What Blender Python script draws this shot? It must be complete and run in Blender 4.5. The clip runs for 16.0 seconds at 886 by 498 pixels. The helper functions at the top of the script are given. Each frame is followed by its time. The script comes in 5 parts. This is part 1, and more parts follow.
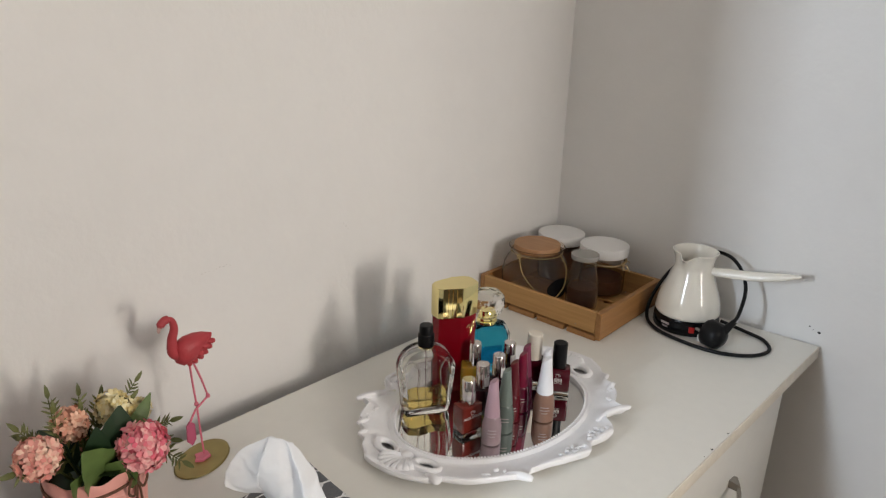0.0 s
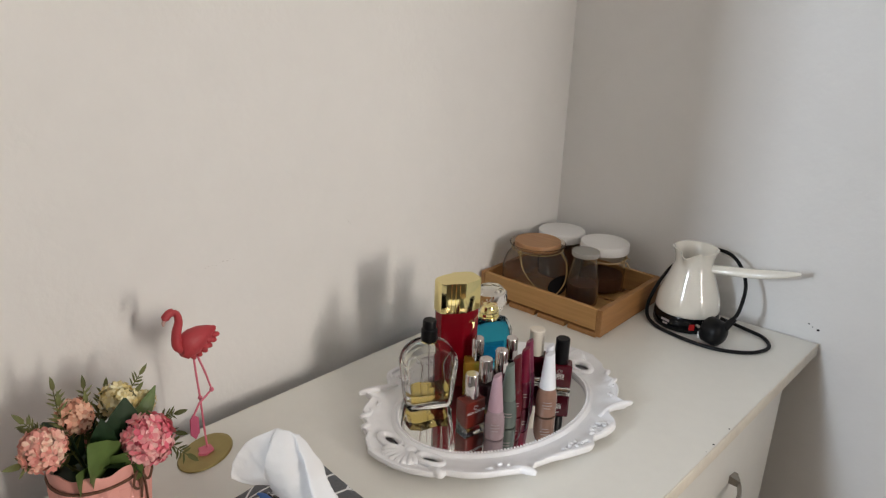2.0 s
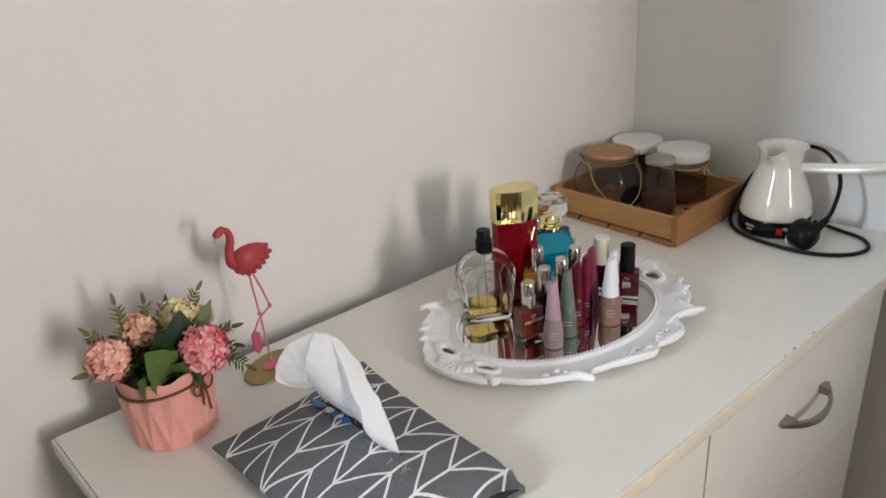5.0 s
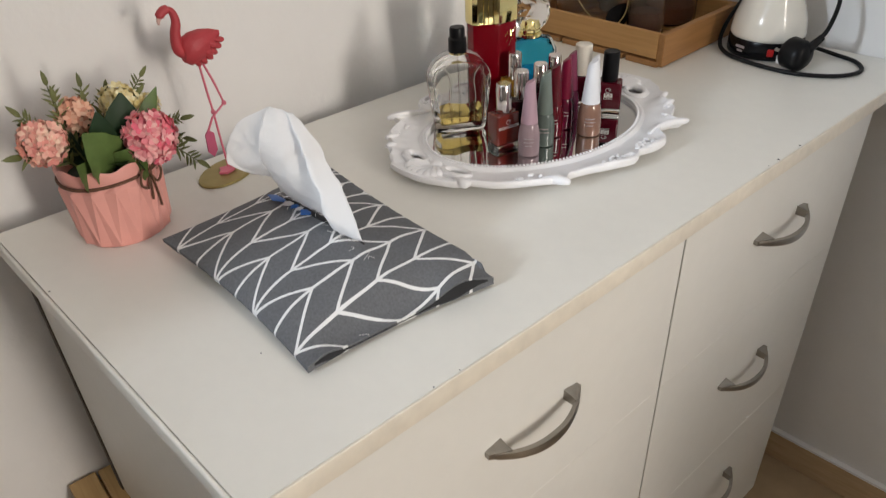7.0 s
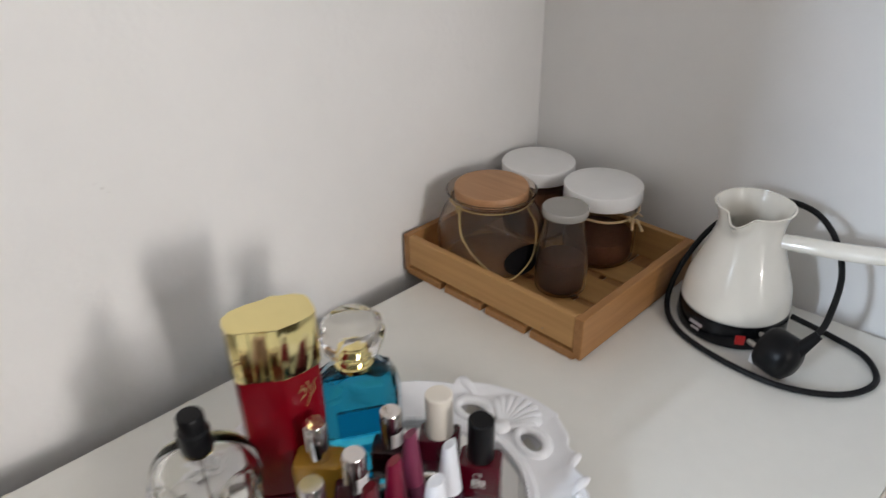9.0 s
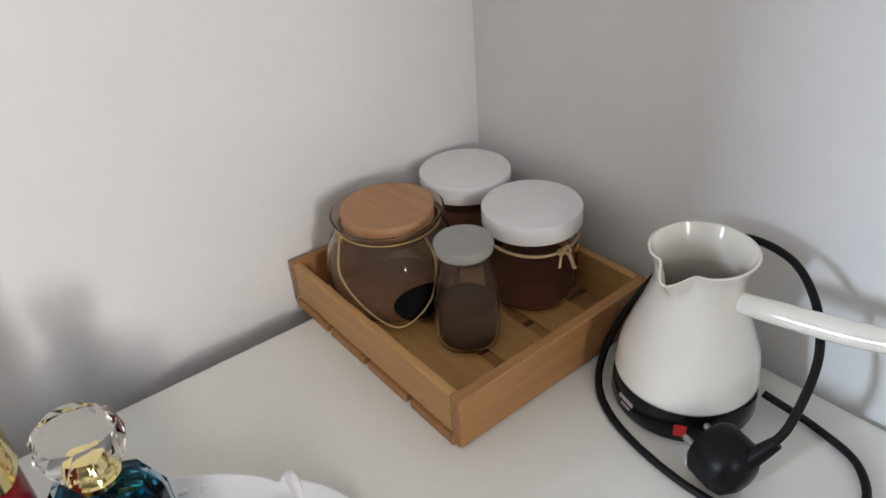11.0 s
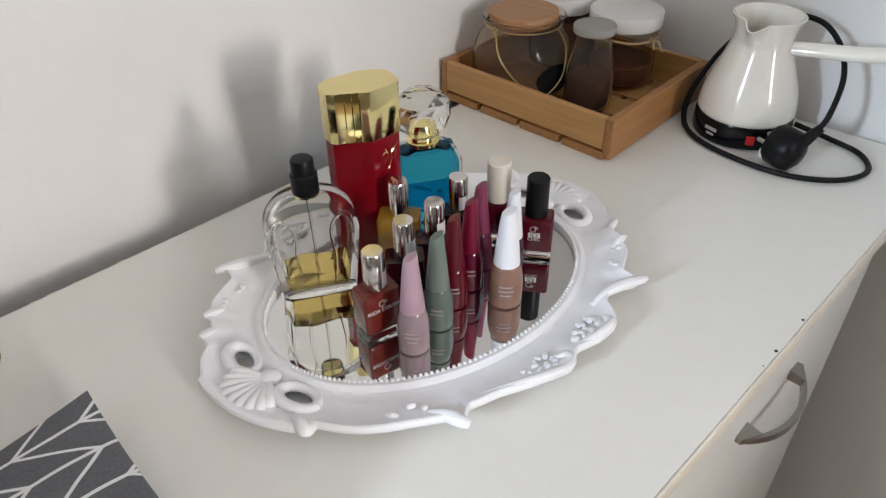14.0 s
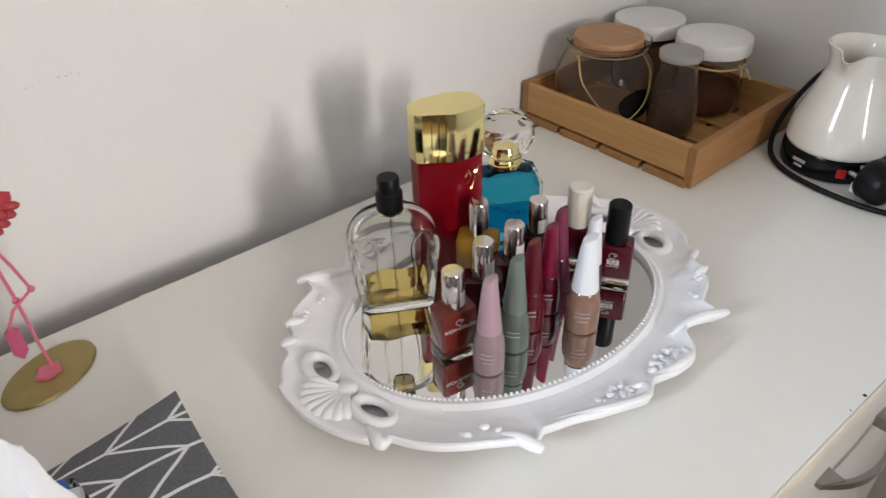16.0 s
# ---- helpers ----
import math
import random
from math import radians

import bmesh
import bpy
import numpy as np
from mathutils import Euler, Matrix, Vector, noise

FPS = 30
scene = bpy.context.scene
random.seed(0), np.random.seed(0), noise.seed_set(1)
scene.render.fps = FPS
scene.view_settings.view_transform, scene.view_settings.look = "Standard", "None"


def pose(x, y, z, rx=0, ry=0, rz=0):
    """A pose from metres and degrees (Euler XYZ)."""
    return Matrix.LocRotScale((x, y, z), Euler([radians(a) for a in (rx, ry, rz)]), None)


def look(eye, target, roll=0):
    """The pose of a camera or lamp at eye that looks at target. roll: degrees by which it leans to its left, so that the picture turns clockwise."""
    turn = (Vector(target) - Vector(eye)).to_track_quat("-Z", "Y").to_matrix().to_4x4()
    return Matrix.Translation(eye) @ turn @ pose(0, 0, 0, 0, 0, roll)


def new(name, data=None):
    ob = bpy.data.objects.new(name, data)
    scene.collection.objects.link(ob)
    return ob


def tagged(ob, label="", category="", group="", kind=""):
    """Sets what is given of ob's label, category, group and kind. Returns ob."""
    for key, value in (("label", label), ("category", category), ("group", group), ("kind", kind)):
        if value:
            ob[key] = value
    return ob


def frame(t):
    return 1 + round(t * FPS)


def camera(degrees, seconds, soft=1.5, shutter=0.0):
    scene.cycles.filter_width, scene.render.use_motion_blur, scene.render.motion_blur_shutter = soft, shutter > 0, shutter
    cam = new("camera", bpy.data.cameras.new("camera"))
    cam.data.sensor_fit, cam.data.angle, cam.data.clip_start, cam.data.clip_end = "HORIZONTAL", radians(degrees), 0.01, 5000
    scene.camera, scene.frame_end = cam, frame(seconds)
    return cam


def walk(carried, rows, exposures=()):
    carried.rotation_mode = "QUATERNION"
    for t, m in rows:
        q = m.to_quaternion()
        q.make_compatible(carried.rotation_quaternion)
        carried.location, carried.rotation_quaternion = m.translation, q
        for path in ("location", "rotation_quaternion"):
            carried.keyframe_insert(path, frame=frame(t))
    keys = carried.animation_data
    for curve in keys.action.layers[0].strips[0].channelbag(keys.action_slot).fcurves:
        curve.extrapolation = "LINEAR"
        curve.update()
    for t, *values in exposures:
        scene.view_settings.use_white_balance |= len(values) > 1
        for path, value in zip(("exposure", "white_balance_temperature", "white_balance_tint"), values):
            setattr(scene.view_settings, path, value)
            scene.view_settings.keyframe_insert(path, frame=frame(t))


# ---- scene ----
cam = camera(63.5, 16.0, soft=1.25, shutter=0.5)
PATH = [
    (0, (0.02, 0.052, 1.528), (-1.285, 1.406, 0.847), 1.6),
    (0.5, (0.013, 0.045, 1.525), (-1.291, 1.404, 0.851), 1.3),
    (1, (0.013, 0.042, 1.523), (-1.285, 1.41, 0.857), 1.3),
    (1.5, (0.014, 0.039, 1.525), (-1.281, 1.408, 0.855), 1.7),
    (2, (0.014, 0.04, 1.521), (-1.28, 1.405, 0.842), 2.0),
    (2.5, (0.004, 0.041, 1.514), (-1.3, 1.393, 0.828), 2.4),
    (3, (-0.006, 0.04, 1.518), (-1.314, 1.375, 0.805), 2.8),
    (3.2, (-0.013, 0.038, 1.521), (-1.318, 1.369, 0.799), 3.0),
    (5.3, (0.071, 0.103, 1.461), (-1.405, 1.143, 0.601), -6.0),
    (5.5, (0.074, 0.096, 1.456), (-1.409, 1.097, 0.562), -6.7),
    (6, (0.073, 0.095, 1.397), (-1.327, 1.116, 0.398), -5.0),
    (6.5, (0.062, 0.099, 1.349), (-1.247, 1.138, 0.25), -3.1),
    (7, (0.057, 0.103, 1.362), (-1.231, 1.14, 0.238), -2.7),
    (7.5, (0.05, 0.148, 1.411), (-1.276, 1.176, 0.321), -2.2),
    (8, (0.024, 0.251, 1.441), (-1.356, 1.289, 0.432), 0.1),
    (8.5, (-0.116, 0.414, 1.435), (-1.475, 1.513, 0.463), 0.7),
    (9, (-0.227, 0.571, 1.432), (-1.512, 1.73, 0.428), -0.9),
    (9.5, (-0.229, 0.665, 1.434), (-1.538, 1.79, 0.423), -2.6),
    (9.7, (-0.219, 0.726, 1.428), (-1.575, 1.805, 0.430), -4.2),
    (10.75, (-0.243, 0.858, 1.402), (-1.643, 1.821, 0.335), -4.6),
    (11.8, (-0.244, 0.785, 1.389), (-1.624, 1.641, 0.221), -4.0),
    (12, (-0.224, 0.722, 1.37), (-1.643, 1.566, 0.242), -4.5),
    (12.5, (-0.188, 0.559, 1.388), (-1.542, 1.516, 0.27), -4.6),
    (13, (-0.175, 0.432, 1.39), (-1.364, 1.555, 0.24), -1.6),
    (13.5, (-0.175, 0.413, 1.372), (-1.304, 1.537, 0.164), -0.4),
    (14, (-0.173, 0.42, 1.381), (-1.326, 1.517, 0.17), -0.8),
    (14.5, (-0.168, 0.437, 1.384), (-1.351, 1.502, 0.173), -1.4),
    (15, (-0.163, 0.43, 1.388), (-1.379, 1.47, 0.187), -1.9),
    (15.5, (-0.17, 0.425, 1.386), (-1.42, 1.436, 0.197), -1.9),
    (16, (-0.181, 0.408, 1.389), (-1.468, 1.391, 0.214), -1.7),
]
EXPOSURES = [(0.0, -0.06, 6810, 10), (3.0, -0.03, 6810, 10), (5.5, -0.01, 6550, 10), (6.0, -0.01, 6490, 10), (6.5, 0.02, 6750, 10), (7.0, 0.03, 6770, 10), (8.0, 0.06, 6770, 10), (8.5, 0.08, 6670, 10), (9.0, 0.16, 6350, 10), (9.5, 0.2, 6200, 10), (12.0, 0.32, 6320, 10), (13.0, 0.24, 6320, 10), (14.5, 0.22, 6370, 10), (16.0, 0.22, 6470, 10)]
walk(cam, [(t, look(eye, target, roll)) for t, eye, target, roll in PATH], EXPOSURES)


# ---- light ----
world = bpy.data.worlds.new("daylight")
scene.world = world
world.use_nodes = True
_sky = world.node_tree.nodes.new("ShaderNodeTexSky")
_sky.sky_type, _sky.sun_disc, _sky.sun_elevation, _sky.sun_rotation = "NISHITA", False, radians(38), radians(60)
world.node_tree.links.new(_sky.outputs[0], world.node_tree.nodes["Background"].inputs["Color"])
world.node_tree.nodes["Background"].inputs["Strength"].default_value = 0.10


def window_light(name, place, target, width, height, watts, colour):
    la = bpy.data.lights.new(name, "AREA")
    la.shape, la.size, la.size_y, la.energy, la.color = "RECTANGLE", width, height, watts, colour
    ob = new(name, la)
    ob.matrix_world = look(place, target)
    return ob


window_light("window_daylight", (2.37, 0.53, 1.52), (-0.8, 0.53, 1.52), 0.20, 0.54, 19.5, (1.0, 0.93, 0.85))
window_light("window_skylight", (2.365, 0.61, 2.00), (-0.8, 0.44, 1.2), 0.40, 0.90, 26.0, (1.0, 0.955, 0.905))
window_light("side_window_daylight", (-0.56, -2.56, 2.12), (-0.30, 1.3, 1.1), 0.22, 0.6, 60.0, (0.74, 0.86, 1.0))


# ---- helpers of this scene ----
TOP = 0.94            # dresser top
WALL_A, WALL_B = -0.856, 1.325
RND = random.Random(7)


def part(name, bm, material, parent=None, label="", smooth=True, crease=38):
    me = bpy.data.meshes.new(name)
    if len(bm.faces) < 66:
        crease = min(crease, 15)      # boards keep flat faces
    bmesh.ops.recalc_face_normals(bm, faces=bm.faces)
    bm.to_mesh(me)
    bm.free()
    me.materials.append(material)
    if smooth:
        me.shade_smooth()
        me.set_sharp_from_angle(angle=radians(crease))
    ob = new(name, me)
    if parent is not None:
        ob.parent = parent
    if label:
        ob["label"] = label
    return ob


def thing(name, m, label, category, group="", kind=""):
    ob = new(name)
    ob.empty_display_size = 0.02
    ob.matrix_world = m
    return tagged(ob, label, category, group, kind)


def box(bm, x0, x1, y0, y1, z0, z1, bevel=0.0, seg=2):
    r = bmesh.ops.create_cube(bm, size=1.0)
    vs = r["verts"]
    for v in vs:
        v.co = Vector(((x0 + x1) / 2 + v.co.x * (x1 - x0), (y0 + y1) / 2 + v.co.y * (y1 - y0), (z0 + z1) / 2 + v.co.z * (z1 - z0)))
    if bevel:
        es = list({e for v in vs for e in v.link_edges})
        bmesh.ops.bevel(bm, geom=es, offset=bevel, segments=seg, affect="EDGES", profile=0.5)
    return bm


def boxed(*a, **k):
    return box(bmesh.new(), *a, **k)


def rings(bm, loops, closed_ends=(True, True), wrap=True):
    """Skin a row of loops of equal length."""
    rows = [[bm.verts.new(p) for p in loop] for loop in loops]
    n = len(rows[0])
    for a, b in zip(rows, rows[1:]):
        for i in range(n if wrap else n - 1):
            j = (i + 1) % n
            bm.faces.new((a[i], a[j], b[j], b[i]))
    if closed_ends[0]:
        bm.faces.new(rows[0][::-1])
    if closed_ends[1]:
        bm.faces.new(rows[-1])
    return bm


def lathe(profile, seg=40, bm=None, centre=(0, 0), squash=1.0, ends=(True, True)):
    bm = bm or bmesh.new()
    loops = []
    for r, z in profile:
        loops.append([(centre[0] + r * math.cos(2 * math.pi * i / seg), centre[1] + squash * r * math.sin(2 * math.pi * i / seg), z) for i in range(seg)])
    return rings(bm, loops, ends)


def smooth_path(pts, steps=8):
    out = []
    p = [Vector(q) for q in pts]
    p = [2 * p[0] - p[1]] + p + [2 * p[-1] - p[-2]]
    for i in range(1, len(p) - 2):
        for s in range(steps):
            t = s / steps
            a, b, c, d = p[i - 1], p[i], p[i + 1], p[i + 2]
            out.append(0.5 * ((2 * b) + (c - a) * t + (2 * a - 5 * b + 4 * c - d) * t * t + (3 * b - a - 3 * c + d) * t ** 3))
    out.append(p[-2])
    return out


def tube(pts, radius, seg=10, bm=None, flat=1.0):
    """A swept tube; radius a number or a function of 0..1; flat squeezes its second axis."""
    bm = bm or bmesh.new()
    pts = [Vector(p) for p in pts]
    loops, up = [], None
    for i, p in enumerate(pts):
        d = (pts[min(i + 1, len(pts) - 1)] - pts[max(i - 1, 0)]).normalized()
        if up is None:
            up = d.orthogonal().normalized()
        up = (up - d * up.dot(d)).normalized()
        side = d.cross(up)
        r = radius(i / (len(pts) - 1)) if callable(radius) else radius
        loops.append([p + r * (math.cos(2 * math.pi * k / seg) * up + flat * math.sin(2 * math.pi * k / seg) * side) for k in range(seg)])
    return rings(bm, loops)


def prism(outline, z0, z1, bm=None, bevel=0.0, taper=1.0):
    bm = bm or bmesh.new()
    cx, cy = sum(p[0] for p in outline) / len(outline), sum(p[1] for p in outline) / len(outline)
    loops = []
    inset = lambda k: [(cx + (x - cx) * k, cy + (y - cy) * k) for x, y in outline]
    size = max(max(abs(x - cx) for x, y in outline), max(abs(y - cy) for x, y in outline))
    if bevel:
        k = 1 - bevel / size
        steps = [(z0, k), (z0 + bevel * 0.3, 1 - 0.3 * bevel / size), (z0 + bevel, 1.0), (z1 - bevel, taper), (z1 - bevel * 0.3, taper * (1 - 0.3 * bevel / size)), (z1, taper * k)]
    else:
        steps = [(z0, 1.0), (z1, taper)]
    for z, k in steps:
        loops.append([(x, y, z) for x, y in inset(k)])
    return rings(bm, loops)


def rounded(w, d, r, n=5):
    out = []
    for cx, cy, a0 in ((w / 2 - r, d / 2 - r, 0), (-w / 2 + r, d / 2 - r, 90), (-w / 2 + r, -d / 2 + r, 180), (w / 2 - r, -d / 2 + r, 270)):
        for i in range(n + 1):
            a = radians(a0 + 90 * i / n)
            out.append((cx + r * math.cos(a), cy + r * math.sin(a)))
    return out


def blob(bm, c, r, seg=8, squash=(1, 1, 1)):
    m = Matrix.Translation(c) @ Matrix.Diagonal((*squash, 1))
    bmesh.ops.create_uvsphere(bm, u_segments=seg, v_segments=max(4, seg // 2 + 1), radius=r, matrix=m)


def text_bars(name, words, size, m, material, parent, label="", depth=0.00015):
    """Lettering that stands on a surface; m: its pose in the parent."""
    cu = bpy.data.curves.new(name, "FONT")
    cu.body, cu.size, cu.extrude, cu.align_x, cu.align_y = words, size, depth, "CENTER", "CENTER"
    ob = new("lettering_source", cu)
    me = bpy.data.meshes.new_from_object(ob.evaluated_get(bpy.context.evaluated_depsgraph_get()))
    bpy.data.objects.remove(ob)
    bpy.data.curves.remove(cu)
    me.materials.clear()
    me.materials.append(material)
    out = new(name, me)
    out.parent = parent
    out.matrix_local = m
    if label:
        out["label"] = label
    return out


# ---- materials ----
def node_material(name):
    m = bpy.data.materials.new(name)
    m.use_nodes = True
    nt = m.node_tree
    return m, nt, nt.nodes["Principled BSDF"]


def surface(name, colour, rough=0.5, metal=0.0, vary=0.06, scale=40.0, bump=0.0, bump_scale=200.0, coat=0.0, transmission=0.0, ior=1.45, rough_vary=0.08, sheen=0.0, big=6.0, spec=0.5):
    """A principled surface with two scales of variation in colour and gloss and a fine relief."""
    m, nt, p = node_material(name)
    co = nt.nodes.new("ShaderNodeTexCoord")
    n1, n2 = nt.nodes.new("ShaderNodeTexNoise"), nt.nodes.new("ShaderNodeTexNoise")
    n1.inputs["Scale"].default_value, n2.inputs["Scale"].default_value = scale, big
    n1.inputs["Detail"].default_value = n2.inputs["Detail"].default_value = 4
    for n in (n1, n2):
        nt.links.new(co.outputs["Object"], n.inputs["Vector"])
    add = nt.nodes.new("ShaderNodeMath")
    add.operation = "ADD"
    nt.links.new(n1.outputs["Fac"], add.inputs[0])
    nt.links.new(n2.outputs["Fac"], add.inputs[1])
    ramp = nt.nodes.new("ShaderNodeMapRange")
    ramp.inputs["From Min"].default_value, ramp.inputs["From Max"].default_value = 0.6, 1.4
    nt.links.new(add.outputs[0], ramp.inputs["Value"])
    mix = nt.nodes.new("ShaderNodeMix")
    mix.data_type = "RGBA"
    mix.inputs["A"].default_value = (*[c * (1 - vary) for c in colour], 1)
    mix.inputs["B"].default_value = (*[min(1, c * (1 + vary)) for c in colour], 1)
    nt.links.new(ramp.outputs[0], mix.inputs["Factor"])
    nt.links.new(mix.outputs["Result"], p.inputs["Base Color"])
    rr = nt.nodes.new("ShaderNodeMapRange")
    rr.inputs["To Min"].default_value, rr.inputs["To Max"].default_value = max(0.0, rough - rough_vary), min(1, rough + rough_vary)
    nt.links.new(n2.outputs["Fac"], rr.inputs["Value"])
    nt.links.new(rr.outputs[0], p.inputs["Roughness"])
    p.inputs["Metallic"].default_value = metal
    p.inputs["Coat Weight"].default_value = coat
    p.inputs["Coat Roughness"].default_value = 0.05
    p.inputs["Transmission Weight"].default_value = transmission
    p.inputs["IOR"].default_value = ior
    p.inputs["Sheen Weight"].default_value = sheen
    p.inputs["Specular IOR Level"].default_value = spec
    if bump:
        nb = nt.nodes.new("ShaderNodeTexNoise")
        nb.inputs["Scale"].default_value, nb.inputs["Detail"].default_value = bump_scale, 3
        nt.links.new(co.outputs["Object"], nb.inputs["Vector"])
        b = nt.nodes.new("ShaderNodeBump")
        b.inputs["Strength"].default_value, b.inputs["Distance"].default_value = bump, 0.002
        nt.links.new(nb.outputs["Fac"], b.inputs["Height"])
        nt.links.new(b.outputs["Normal"], p.inputs["Normal"])
    return m


def wood(name, light, dark, axis=0, rough=0.5, stretch=14.0):
    m, nt, p = node_material(name)
    co, mp = nt.nodes.new("ShaderNodeTexCoord"), nt.nodes.new("ShaderNodeMapping")
    s = [stretch * 9] * 3
    s[axis] = stretch * 0.5
    mp.inputs["Scale"].default_value = s
    info = nt.nodes.new("ShaderNodeObjectInfo")
    nt.links.new(co.outputs["Object"], mp.inputs["Vector"])
    nt.links.new(info.outputs["Random"], mp.inputs["Location"])
    n = nt.nodes.new("ShaderNodeTexNoise")
    n.inputs["Scale"].default_value, n.inputs["Detail"].default_value, n.inputs["Distortion"].default_value = 1.0, 6, 0.6
    nt.links.new(mp.outputs[0], n.inputs["Vector"])
    r = nt.nodes.new("ShaderNodeValToRGB")
    r.color_ramp.elements[0].position, r.color_ramp.elements[1].position = 0.3, 0.7
    r.color_ramp.elements[0].color, r.color_ramp.elements[1].color = (*dark, 1), (*light, 1)
    nt.links.new(n.outputs["Fac"], r.inputs["Fac"])
    nt.links.new(r.outputs[0], p.inputs["Base Color"])
    p.inputs["Roughness"].default_value = rough
    b = nt.nodes.new("ShaderNodeBump")
    b.inputs["Strength"].default_value, b.inputs["Distance"].default_value = 0.15, 0.001
    nt.links.new(n.outputs["Fac"], b.inputs["Height"])
    nt.links.new(b.outputs["Normal"], p.inputs["Normal"])
    return m


def clear(name, colour=(1, 1, 1), rough=0.02, ior=1.45, dirt=0.0, film=0.0):
    m, nt, p = node_material(name)
    p.inputs["Base Color"].default_value = (*colour, 1)
    p.inputs["Roughness"].default_value = rough
    p.inputs["Transmission Weight"].default_value = 1.0 - film
    p.inputs["IOR"].default_value = ior
    if dirt:
        co, n, r = nt.nodes.new("ShaderNodeTexCoord"), nt.nodes.new("ShaderNodeTexNoise"), nt.nodes.new("ShaderNodeMapRange")
        n.inputs["Scale"].default_value = 35
        nt.links.new(co.outputs["Object"], n.inputs["Vector"])
        r.inputs["To Min"].default_value, r.inputs["To Max"].default_value = rough, rough + dirt
        nt.links.new(n.outputs["Fac"], r.inputs["Value"])
        nt.links.new(r.outputs[0], p.inputs["Roughness"])
    return m


WALL = surface("wall_paint", (0.80, 0.785, 0.77), 0.55, vary=0.02, scale=25, bump=0.25, bump_scale=90, rough_vary=0.1, big=2)
# for unseen walls only: kept dark so that little fill light bounces back
ROOM = surface("low_bounce_dark", (0.16, 0.15, 0.14), 0.7, vary=0.04, bump=0.1)
CEIL = surface("ceiling_paint", (0.84, 0.83, 0.82), 0.7, vary=0.02, bump=0.1)
LAMINATE = surface("white_laminate", (0.77, 0.755, 0.705), 0.33, vary=0.02, scale=60, bump=0.03, bump_scale=400, rough_vary=0.07)
FRONT = surface("white_drawer_front", (0.76, 0.745, 0.70), 0.38, vary=0.02, scale=50, bump=0.03, bump_scale=300)
EDGE = surface("cream_edge_band", (0.74, 0.68, 0.58), 0.45, vary=0.10, scale=60, big=9)
# grey with the shade between and behind the drawers put into its colour
GAP = surface("carcass_shade_grey", (0.35, 0.33, 0.30), 0.7, vary=0.1)
STEEL = surface("satin_nickel", (0.36, 0.34, 0.31), 0.36, metal=1.0, vary=0.08, scale=120)
FLOOR = surface("beige_tile", (0.42, 0.30, 0.18), 0.4, vary=0.12, scale=30, bump=0.05)
SKIRT = wood("beige_skirting", (0.56, 0.40, 0.24), (0.47, 0.32, 0.18), axis=0)
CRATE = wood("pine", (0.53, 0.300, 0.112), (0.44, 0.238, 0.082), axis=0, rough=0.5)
# same pine, grain turned; darker end faces and inside put into the colour
CRATE_Y = wood("pine_crosswise_shaded", (0.40, 0.200, 0.072), (0.31, 0.145, 0.048), axis=1, rough=0.5)
CORK = wood("bamboo_lid", (0.46, 0.25, 0.12), (0.38, 0.19, 0.085), axis=0, rough=0.5, stretch=20)
RESIN = surface("white_resin", (0.85, 0.845, 0.865), 0.30, vary=0.03, scale=60, bump=0.12, bump_scale=120, coat=0.15)
GLASS = clear("clear_glass", (0.97, 0.98, 0.97), 0.01)
JARGLASS = clear("jar_glass", (0.95, 0.89, 0.83), 0.02, ior=1.20, dirt=0.07)
DUSTYGLASS = clear("dusty_jar_glass", (0.95, 0.87, 0.79), 0.02, ior=1.20, dirt=0.10, film=0.018)
PERFGLASS = clear("perfume_glass", (0.975, 0.975, 0.955), 0.0, ior=1.17)
WIRE = surface("dull_brass_wire", (0.50, 0.37, 0.17), 0.35, metal=1.0, vary=0.1)
CRYSTAL = clear("crystal", (1, 0.985, 0.97), 0.0, ior=1.24)
BLUEGLASS = clear("blue_perfume", (0.055, 0.52, 0.74), 0.0, ior=1.22)
YELLOWLIQ = clear("pale_yellow_perfume", (0.80, 0.62, 0.22), 0.0, ior=1.18)
AMBERLIQ = surface("amber_oil", (0.72, 0.40, 0.05), 0.06, vary=0.08, transmission=0.55, ior=1.3, coat=0.4)
GOLD = surface("polished_gold", (0.87, 0.74, 0.35), 0.09, metal=1.0, vary=0.04, rough_vary=0.05)
SILVER = surface("silver_cap", (0.72, 0.68, 0.66), 0.14, metal=1.0, vary=0.04, rough_vary=0.05)
RED = surface("deep_red_glass", (0.18, 0.0012, 0.007), 0.25, vary=0.12, coat=0.12, spec=0.22)
BLACK = surface("black_plastic", (0.005, 0.005, 0.006), 0.38, vary=0.2, spec=0.22)
BLACKGLOSS = surface("black_gloss", (0.005, 0.005, 0.006), 0.2, vary=0.2, spec=0.3)
RUBBER = surface("black_rubber", (0.006, 0.006, 0.007), 0.5, vary=0.2, spec=0.25, bump=0.1, bump_scale=300)
CERAMIC = surface("ivory_plastic", (0.84, 0.80, 0.72), 0.16, vary=0.03, coat=1.0)
REDSWITCH = surface("red_switch", (0.5, 0.02, 0.02), 0.3, vary=0.1)
WHITECAP = surface("white_cap", (0.81, 0.82, 0.86), 0.3, vary=0.02, coat=0.3)
CREAMCAP = surface("cream_cap", (0.80, 0.74, 0.65), 0.35, vary=0.03)
# near-black brown: the shade of the gap behind the dresser, as a colour
BACKSHADE = surface("back_gap_shade", (0.10, 0.08, 0.065), 0.8, vary=0.15)
WHITELID = surface("white_lid", (0.82, 0.81, 0.80), 0.45, vary=0.03)
PRINT = surface("white_print", (0.72, 0.70, 0.68), 0.5, vary=0.03)
FAINT = surface("faint_print", (0.42, 0.36, 0.36), 0.5, vary=0.05)
LABELWHITE = surface("paper_label", (0.70, 0.68, 0.68), 0.6, vary=0.05)
